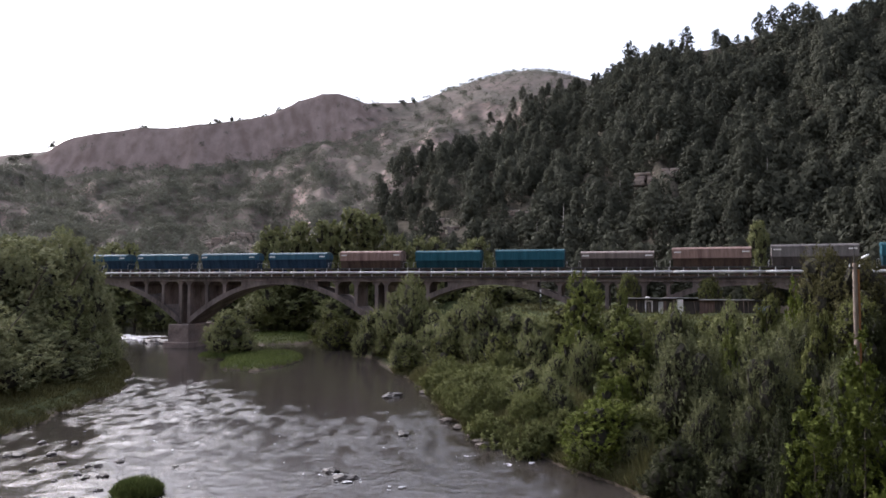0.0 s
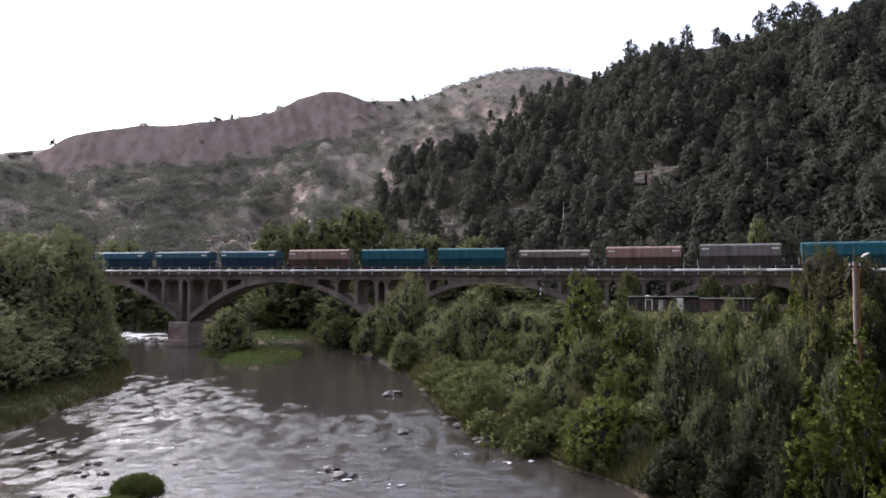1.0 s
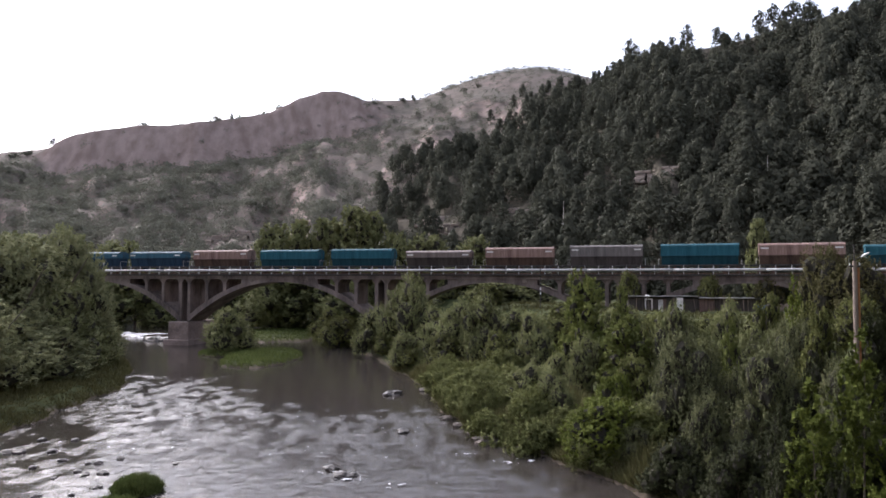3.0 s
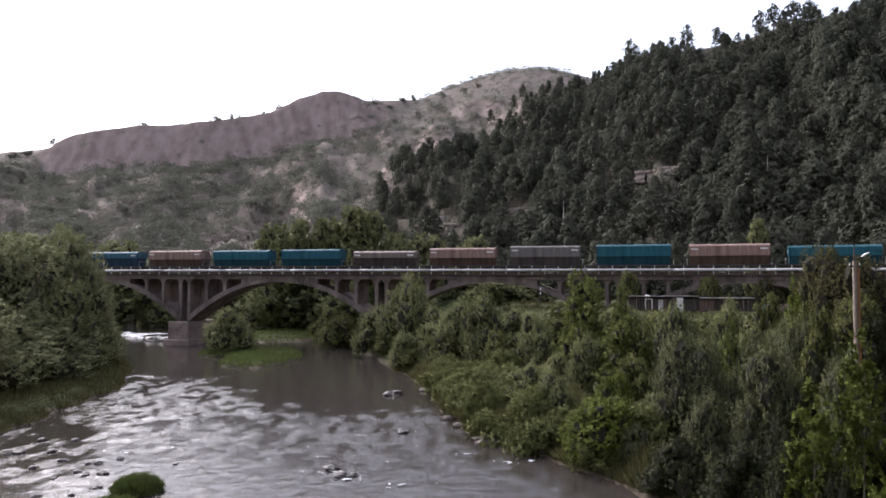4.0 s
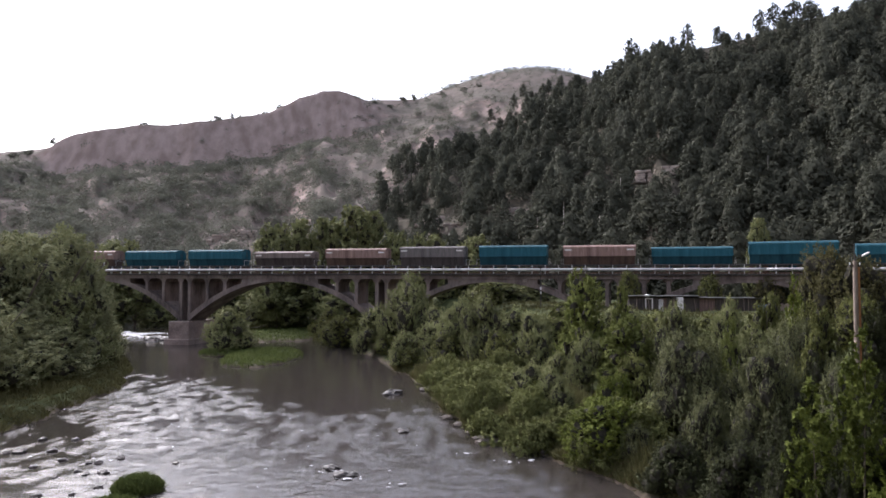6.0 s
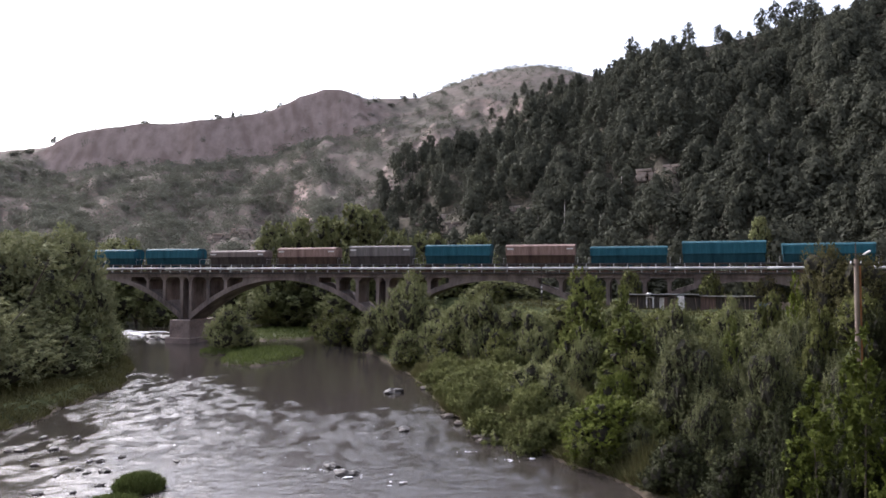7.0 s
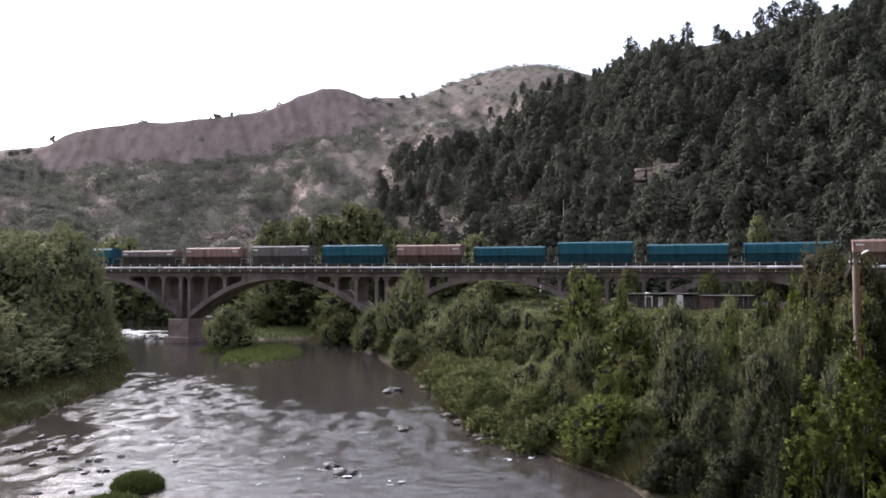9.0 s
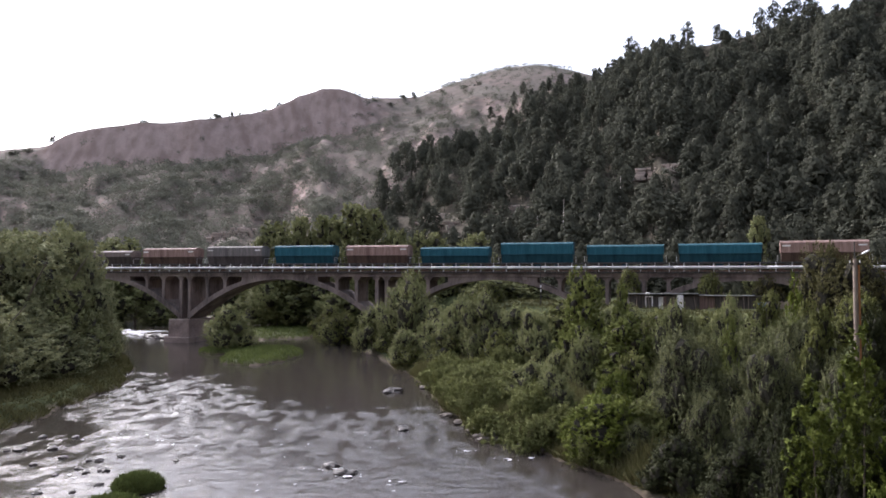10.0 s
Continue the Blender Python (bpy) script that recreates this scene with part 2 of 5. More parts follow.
def fbm(x, y, seed=0, octaves=4):
    total, a = 0, 1.0
    for o in range(octaves):
        total = total + a * vnoise(x * 2 ** o, y * 2 ** o, seed + o)
        a *= 0.5
    return total


def smooth01(t):
    t = np.clip(t, 0, 1)
    return t * t * (3 - 2 * t)


# ---- ground: river bed, banks, terrace, hills ----
RIVER_Y = [-60, 0, 25, 36, 44, 48, 55, 72, 88, 110, 128, 145, 165, 185, 215, 260]
RIVER_R = [19, 17, 14, 11, 7.4, 4.0, 1.0, -1.4, -6, -13, -17, -26, -42, -70, -130, -260]
RIVER_L = [-36, -35, -34, -33, -32.5, -32.5, -32.5, -33, -39, -51, -60, -72, -92, -125, -200, -360]
HILL_U = [-1.2, -0.8, -0.637, -0.572, -0.53, -0.434, -0.39, -0.312, -0.255, -0.206, -0.174, -0.133, -0.084, -0.036, 0.005, 0.062, 0.105, 0.145, 0.175, 0.224, 0.257, 0.338, 0.419, 0.50, 0.58, 0.637, 0.8, 1.2]
HILL_E = [0.16, 0.175, 0.183, 0.189, 0.202, 0.214, 0.215, 0.222, 0.23, 0.252, 0.261, 0.259, 0.26, 0.262, 0.27, 0.281, 0.264, 0.268, 0.279, 0.286, 0.301, 0.331, 0.347, 0.372, 0.392, 0.404, 0.424, 0.444]
RIDGE_U = [-1.2, -0.637, -0.35, -0.174, 0.0, 0.062, 0.145, 0.26, 0.4, 0.637, 1.2]
RIDGE_Y = [380, 420, 430, 450, 460, 450, 350, 320, 300, 270, 220]
FOOT_U = [-1.2, -0.6, -0.3, 0.0, 0.3, 0.637, 1.2]
FOOT_Y = [150, 185, 190, 165, 135, 108, 80]


def hill_place(u, t):
    """Plan of a spot on the hillside: bearing u, share t of the way from foot to ridge."""
    yf, yr = np.interp(u, FOOT_U, FOOT_Y), np.interp(u, RIDGE_U, RIDGE_Y)
    y = yf + t * (yr - yf)
    return u * y, y


def height(x, y):
    """Height of the land at (x, y)."""
    x, y = np.asarray(x, float), np.asarray(y, float)
    dr = x - np.interp(y, RIVER_Y, RIVER_R) + 0.7 * vnoise(x * 0.3, y * 0.3, 3)
    dl = np.interp(y, RIVER_Y, RIVER_L) - x + 0.7 * vnoise(x * 0.3, y * 0.3, 4)
    right = 0.8 * smooth01(dr / 2.0) + 0.8 * smooth01((dr - 2) / 14) + 5.6 * smooth01((x - np.interp(y, [0, 30, 45, 60, 72, 84, 95, 105, 130, 160], [19, 21, 25, 27, 24, 13, 7, 3, -2, -12])) / 9)
    left = 0.9 * smooth01(dl / 2.5) + 3.2 * smooth01((dl - 2) / 22)
    bed = -0.8 + 0.25 * vnoise(x * 0.15, y * 0.15, 9)
    z = np.where(dr > 0, right, np.where(dl > 0, left, bed))
    for cx, cy, rx, ry, top in ((-26.0, 101.0, 5.6, 11.5, 0.9), (-33.0, 107.0, 4.5, 4.5, 0.9), (-33.0, 142.0, 11.0, 17.0, 0.9)):
        q = 1 - ((x - cx) / rx) ** 2 - ((y - cy) / ry) ** 2 + 0.25 * vnoise(x * 0.5, y * 0.5, 17)
        z = np.maximum(z, np.where(q > 0, -0.1 + top * np.sqrt(np.clip(q, 0, 1)), -5))
    z = z + np.where((dr > 2) | (dl > 2), 0.25 * fbm(x * 0.2, y * 0.2, 5, 3), 0)
    ys = np.maximum(y, 1.0)
    u = np.clip(x / ys, -1.2, 1.2)
    yf, yr = np.interp(u, FOOT_U, FOOT_Y), np.interp(u, RIDGE_U, RIDGE_Y)
    crest = EYE.z + np.interp(u, HILL_U, HILL_E) * yr
    t = (y - yf) / (yr - yf)
    tc = np.clip(t, 0, 1)
    cliff = smooth01((u + 0.62) / 0.08) * smooth01((-0.06 - u) / 0.10)
    wob = 0.022 * fbm(u * 22, tc * 2, 11, 3)
    plain = 0.55 * tc + 0.45 * tc ** 1.6
    stepped = np.where(tc + 0.4 * wob < 0.865, 0.72 * (tc / 0.865) ** 1.12, 0.72 + 0.28 * np.clip((tc + 0.4 * wob - 0.865) / 0.06, 0, 1))
    prof = plain * (1 - cliff) + stepped * cliff
    hill = (crest - 7) * prof
    gully = fbm(u * 16 + 3, tc * 3, 21, 4) * 5.5 + fbm(x * 0.06, y * 0.06, 31, 4) * 2.2
    gully = gully * (1 - 0.8 * cliff * smooth01((tc - 0.72) / 0.12)) + cliff * smooth01((tc - 0.8) / 0.05) * fbm(u * 90, tc * 3, 23, 3) * 0.6
    hill = hill + gully * smooth01(tc * 4) * smooth01((1 - tc) * 4 + 0.15)
    back = np.where(t > 1, -(y - yr) * 0.02, 0)
    hz = 7 + hill + back
    z = np.where((y > 20) & (t > 0), np.maximum(z, 0) * (1 - smooth01(t * 6)) + hz * smooth01(t * 6), z)
    # added slopes out of view, right, left and behind, to block low sky light
    side = 85 * smooth01((x - 62) / 130) * smooth01((150 - y) / 80) + 120 * smooth01((-y - 35) / 190) + 60 * smooth01((-x - 110) / 150) * smooth01((120 - y) / 80)
    z = z + np.where((dr > 3) | (dl > 3), side, 0)
    far = EYE.z + 800 * (0.292 - 0.9 * np.abs(x / 800 - 0.115) ** 1.6 - ((y - 820) / 400) ** 2 * 0.25)
    return np.where(y > 480, np.maximum(z, far), z)


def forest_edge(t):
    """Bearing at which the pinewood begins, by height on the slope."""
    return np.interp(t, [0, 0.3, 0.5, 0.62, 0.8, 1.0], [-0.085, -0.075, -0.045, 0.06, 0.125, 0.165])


def build_ground():
    az = np.concatenate((np.linspace(-180, -40, 30, endpoint=False), np.linspace(-40, 40, 340, endpoint=False), np.linspace(40, 180, 30)))
    rad = np.concatenate((np.geomspace(0.05, 40, 40, endpoint=False), np.geomspace(40, 340, 150, endpoint=False), np.geomspace(340, 480, 110, endpoint=False), np.geomspace(480, 560, 14, endpoint=False), np.geomspace(560, 960, 34, endpoint=False), np.geomspace(960, 4500, 12)))
    a, r = np.meshgrid(np.radians(az), rad)
    x, y = np.sin(a) * r, np.cos(a) * r
    v = np.stack((x, y, height(x, y)), -1).reshape(-1, 3)
    nr, na = a.shape
    i = np.arange(nr - 1)[:, None] * na + np.arange(na - 1)[None]
    q = np.stack((i, i + na, i + na + 1, i + 1), -1).reshape(-1, 4)
    me = mesh_np("ground", v, q[:, ::-1], None, GROUND, True)
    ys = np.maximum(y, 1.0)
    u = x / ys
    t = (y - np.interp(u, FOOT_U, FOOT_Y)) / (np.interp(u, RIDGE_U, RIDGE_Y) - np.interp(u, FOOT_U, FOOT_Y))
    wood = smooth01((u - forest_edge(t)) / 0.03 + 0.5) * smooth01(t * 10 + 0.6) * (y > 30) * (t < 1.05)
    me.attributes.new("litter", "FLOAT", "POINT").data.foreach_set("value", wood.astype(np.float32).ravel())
    tagged(new("ground", me), "grassy river banks and dry hills with red earth cliffs", "ground", kind="structure")


build_ground()


def build_water():
    """The river: rough in the shallow reach before the bridge, calm in the pool."""
    ys = np.concatenate((np.linspace(-58, 30, 30, endpoint=False), np.geomspace(30, 100, 320), np.geomspace(100.5, 270, 36)))
    xs = np.linspace(0, 1, 300)
    w, y = np.meshgrid(xs, ys)
    lo, hi = np.interp(y, RIVER_Y, RIVER_L) - 6, np.interp(y, RIVER_Y, RIVER_R) + 5
    x = lo + (hi - lo) * w
    # the pool's lower edge, and how rough the river runs: a riffle below the edge, smoother glides further down
    pool = np.interp(x, [-34, -30, -24, -18, -16, -11, -6, 2], [86, 84, 79, 70, 64, 62, 65, 68])
    edge = pool + 5 * fbm(x * 0.3, y * 0.22, 44, 3) - y
    riffle = 0.66 * smooth01(edge / 7) * (0.55 + 0.45 * smooth01((y - 47) / 12))
    patch = np.clip(0.50 + 1.15 * fbm(x * 1.2, y * 0.62, 47, 4), 0.06, 1.7)
    rough = 0.04 + riffle * patch
    rough = np.maximum(rough, 0.9 * np.exp(-((y - 140) / 8) ** 2 - ((x + 60) / 9) ** 2))
    wx, wy = x + 0.9 * vnoise(x * 0.45, y * 0.45, 71), y + 0.9 * vnoise(x * 0.45, y * 0.45, 73)
    z = rough * (0.075 * (1 - np.abs(fbm(wx * 0.8, wy * 1.25, 51, 3))) ** 2 + 0.034 * fbm(wx * 2.4, wy * 2.3, 61, 2)) - 0.03
    v = np.stack((x, y, z), -1).reshape(-1, 3)
    nr, na = x.shape
    i = np.arange(nr - 1)[:, None] * na + np.arange(na - 1)[None]
    q = np.stack((i, i + 1, i + na + 1, i + na), -1).reshape(-1, 4)
    me = mesh_np("water", v, q, None, WATER, True)
    me.attributes.new("rough", "FLOAT", "POINT").data.foreach_set("value", rough.astype(np.float32).ravel())
    tagged(new("water", me), "murky grey-brown river with ripples over shallows", "river", kind="structure")


build_water()

# ---- the line of the railway: straight over the river, then a gentle bend ----
LINE_S = np.arange(-260, 260, 0.1)
LINE_A = -math.atan(0.26) - np.clip(LINE_S - 15, 0, 60) / 250.0
LINE_X = np.cumsum(np.cos(LINE_A) * 0.1)
LINE_Y = np.cumsum(np.sin(LINE_A) * 0.1)
_k = int(np.searchsorted(LINE_S, 0))
LINE_X, LINE_Y = LINE_X - LINE_X[_k], LINE_Y - LINE_Y[_k] + 109.9


def line(s, off=0.0):
    """Plan of the spot s metres along the railway and off metres behind the bridge's near face, and the heading."""
    a = float(np.interp(s, LINE_S, LINE_A))
    return float(np.interp(s, LINE_S, LINE_X)) - math.sin(a) * off, float(np.interp(s, LINE_S, LINE_Y)) + math.cos(a) * off, a


def bend(bm):
    """Lay a piece drawn straight (along, behind, up) onto the railway's line."""
    for v in bm.verts:
        x, y, _ = line(v.co.x, v.co.y)
        v.co.x, v.co.y = x, y
    return bm


RAIL_Z = 12.45


def build_bridge():
    """Open-spandrel concrete arch viaduct with railing, white pipe and track."""
    top = tagged(new("arch_viaduct"), "weathered pink-grey concrete railway viaduct of open arches", "bridge")
    span, half_w = 36.6, (0.7, 5.9)
    piers = [-120.4, -83.8, -47.2, -10.6, 26.0, 62.6, 99.2]
    rise0, crown = 3.9, 10.95

    def soffit(u):
        return rise0 + (crown - rise0) * (1 - abs(u) ** 2.05)

    def extra(u):
        return soffit(u) + 0.55 + 0.55 * abs(u)
    for k, p in enumerate(piers[:-1]):
        c = p + span / 2
        r = span / 2 - 0.9
        bm = bmesh.new()
        rows = []
        for i in range(49):
            u = -1 + 2 * i / 48
            lo, hi = soffit(u), min(extra(u), 11.4)
            rows.append([bm.verts.new((c + u * r, d, z)) for d, z in ((half_w[0], lo), (half_w[0], hi), (half_w[1], hi), (half_w[1], lo))])
        for a, b in zip(rows, rows[1:]):
            for j in range(4):
                bm.faces.new((a[j], b[j], b[(j + 1) % 4], a[(j + 1) % 4]))
        bm.faces.new(rows[0][::-1])
        bm.faces.new(rows[-1])
        bmesh.ops.recalc_face_normals(bm, faces=bm.faces)
        part("arch_ring", bend(bm), CONCRETE, top)
        # solid spandrel round the crown
        bm = bmesh.new()
        n = 24
        a0 = 7.1
        rows = []
        for i in range(n + 1):
            s = -a0 + 2 * a0 * i / n
            lo = min(extra(s / r), 11.38) - 0.12
            rows.append([bm.verts.new((c + s, d, z)) for d, z in ((half_w[0] + 0.04, lo), (half_w[0] + 0.04, 11.5), (half_w[1] - 0.04, 11.5), (half_w[1] - 0.04, lo))])
        for a, b in zip(rows, rows[1:]):
            for j in range(4):
                bm.faces.new((a[j], b[j], b[(j + 1) % 4], a[(j + 1) % 4]))
        bm.faces.new(rows[0][::-1])
        bm.faces.new(rows[-1])
        bmesh.ops.recalc_face_normals(bm, faces=bm.faces)
        part("spandrel_wall", bend(bm), CONCRETE, top)
        # spandrel columns: two walls a side, one by each pier, with haunched tops
        for side in (-1, 1):
            for dist in (17.45, 13.9, 10.45):
                s = c + side * dist
                zlo = extra(dist / r) - 0.25 if dist < r else rise0
                bm = bmesh.new()
                box(bm, s - 0.28, s + 0.28, half_w[0] + 0.15, half_w[1] - 0.15, zlo, 11.4, 0.04)
                for q in (-1, 1):
                    f = [bm.verts.new((s + q * 0.27, d, z)) for d in (half_w[0] + 0.16, half_w[1] - 0.16) for z in (10.75, 11.38)]
                    g = [bm.verts.new((s + q * 0.85, d, 11.38)) for d in (half_w[0] + 0.16, half_w[1] - 0.16)]
                    for fc in ((f[0], f[1], g[0]), (f[2], g[1], f[3]), (f[0], g[0], g[1], f[2]), (f[1], f[3], g[1], g[0])):
                        bm.faces.new(fc)
                bmesh.ops.recalc_face_normals(bm, faces=bm.faces)
                part("spandrel_column", bend(bm), CONCRETE, top)
            # bracket at the end of the crown wall
            bm = bmesh.new()
            s = c + side * 5.1
            box(bm, s - 0.3, s + 0.3, half_w[0] - 0.12, half_w[0] + 0.1, 10.9, 11.98, 0.04)
            part("bracket", bend(bm), CONCRETE_D, top)
    for p in piers:
        bm = box(bmesh.new(), p - 2.0, p + 2.0, -0.8, 7.4, -1.2, 3.95, 0.12)
        for v in bm.verts:
            if v.co.z < 0:
                v.co.x = p + (v.co.x - p) * 1.06
        part("pier_footing", bend(bm), FOOTING, top, "stained concrete pier footing")
        bm = box(bmesh.new(), p - 2.5, p + 2.5, -1.4, 7.9, -1.2, 0.9, 0.1)
        part("footing_step", bend(bm), FOOTING, top)
    s0, s1 = -124.0, 104.0
    for a in np.arange(s0, s1, 12.2):
        b = a + 12.17
        # the slab's dark steel colour paints the shadow band below the pipe
        for nm, d0, d1, z0, z1, m in (("edge_beam", 0.55, 6.05, 11.42, 12.0, CONCRETE), ("deck_slab", 0.2, 6.5, 12.0, 12.22, STEEL_D)):
            bm = bmesh.new()
            for i in range(6):
                box(bm, a + (b - a) * i / 6, a + (b - a) * (i + 1) / 6, d0, d1, z0, z1)
            bmesh.ops.remove_doubles(bm, verts=bm.verts, dist=1e-4)
            part(nm, bend(bm), m, top)
        bm = bmesh.new()
        ring = [(0.06 + 0.2 * math.cos(t), 12.86 + 0.2 * math.sin(t)) for t in (i * math.pi / 6 for i in range(12))]
        rows = [[bm.verts.new((a + (b - a) * i / 6, d, z)) for d, z in ring] for i in range(7)]
        for p, q in zip(rows, rows[1:]):
            for j in range(12):
                bm.faces.new((p[j], p[(j + 1) % 12], q[(j + 1) % 12], q[j])).smooth = True
        bm.faces.new(rows[0])
        bm.faces.new(rows[-1][::-1])
        bmesh.ops.recalc_face_normals(bm, faces=bm.faces)
        part("pipe_length", bend(bm), WHITE_PIPE, top, "white painted pipe beside the railing")
        for nm, d, z in (("handrail", 0.42, 13.5), ("handrail", 0.42, 13.0)):
            bm = bmesh.new()
            rows = [[bm.verts.new((a + (b - a) * i / 6, d + 0.024 * math.cos(k * math.pi / 3), z + 0.024 * math.sin(k * math.pi / 3))) for k in range(6)] for i in range(7)]
            for p, q in zip(rows, rows[1:]):
                for k in range(6):
                    bm.faces.new((p[k], p[(k + 1) % 6], q[(k + 1) % 6], q[k]))
            bmesh.ops.recalc_face_normals(bm, faces=bm.faces)
            part(nm, bend(bm), STEEL_D, top)
        for d in (2.48, 3.92):
            bm = bmesh.new()
            rows = [[bm.verts.new((a + (b - a) * i / 6, y, z)) for y, z in ((d - 0.035, 12.28), (d + 0.035, 12.28), (d + 0.035, RAIL_Z), (d - 0.035, RAIL_Z))] for i in range(7)]
            for p, q in zip(rows, rows[1:]):
                for k in range(4):
                    bm.faces.new((p[k], p[(k + 1) % 4], q[(k + 1) % 4], q[k]))
            bm.faces.new(rows[0])
            bm.faces.new(rows[-1][::-1])
            bmesh.ops.recalc_face_normals(bm, faces=bm.faces)
            part("track_rail", bend(bm), RUST, top, "rusty steel rail")
        bm = bmesh.new()
        for i in range(20):
            c = a + 0.3 + i * 0.61
            box(bm, c - 0.12, c + 0.12, 1.95, 4.45, 12.2, 12.3)
        tagged(part("sleeper_row", bend(bm), CONCRETE_D, top), kind="stuff")
    post = None
    for i in range(112):
        s = -110.0 + 2.0 * i
        x, y, a = line(s, 0.36)
        if post is None:
            bm = bmesh.new()
            box(bm, -0.045, 0.045, -0.045, 0.045, 12.2, 13.52, 0.01)
            box(bm, -0.06, 0.06, -0.34, 0.06, 12.42, 12.56)
            box(bm, -0.05, 0.05, -0.30, -0.22, 12.24, 12.5)
            post = part("railing_post", bm, STEEL_L, top, "pale steel railing post with pipe bracket")
        else:
            post = new("railing_post", post.data)
            post.parent = top
            post["label"] = "pale steel railing post with pipe bracket"
        post.matrix_basis = pose(x, y, 0, 0, 0, math.degrees(a))


build_bridge()


def paint(name, c1, c2):
    return mat(name, tuple(0.85 * v for v in c1), c2, 1.1, 0.72, 0.2, fine=5, stretch=(1.8, 1, 0.22), spec=0.18)


PAINTS = {
    "blue": (paint("blue_paint", (0.028, 0.085, 0.125), (0.050, 0.124, 0.172)), paint("pale_blue_cover", (0.045, 0.085, 0.108), (0.075, 0.122, 0.148))),
    "pink": (paint("faded_red_paint", (0.17, 0.105, 0.085), (0.33, 0.225, 0.19)), paint("faded_red_cover", (0.16, 0.10, 0.08), (0.25, 0.17, 0.15))),
    "teal": (paint("teal_paint", (0.013, 0.078, 0.106), (0.027, 0.114, 0.148)), paint("teal_cover", (0.013, 0.060, 0.080), (0.022, 0.086, 0.110))),
    "grey": (paint("grey_brown_paint", (0.11, 0.10, 0.095), (0.20, 0.18, 0.17)), paint("grey_cover", (0.08, 0.072, 0.07), (0.14, 0.125, 0.12))),
    "mauve": (paint("dusty_brown_paint", (0.12, 0.095, 0.085), (0.22, 0.18, 0.16)), paint("pale_dusty_cover", (0.15, 0.12, 0.11), (0.23, 0.19, 0.175)))}
# lower bodies: darker copies of each paint, adding shade to the downward slope
LOWER = {"blue": paint("shaded_blue_paint", (0.014, 0.032, 0.06), (0.03, 0.06, 0.10)), "pink": paint("shaded_red_paint", (0.055, 0.035, 0.028), (0.12, 0.08, 0.06)),
         "teal": paint("shaded_teal_paint", (0.011, 0.047, 0.066), (0.022, 0.076, 0.098)), "grey": paint("shaded_grey_paint", (0.05, 0.043, 0.04), (0.10, 0.085, 0.08)),
         "mauve": paint("shaded_brown_paint", (0.04, 0.032, 0.03), (0.085, 0.07, 0.062))}
WORDS = {"blue": "blue", "pink": "faded brick-pink", "teal": "teal", "grey": "grey-brown", "mauve": "dusty brown"}
PLATE = mat("white_stencil_plate", (0.6, 0.58, 0.55), (0.8, 0.78, 0.75), 3.0, 0.6)


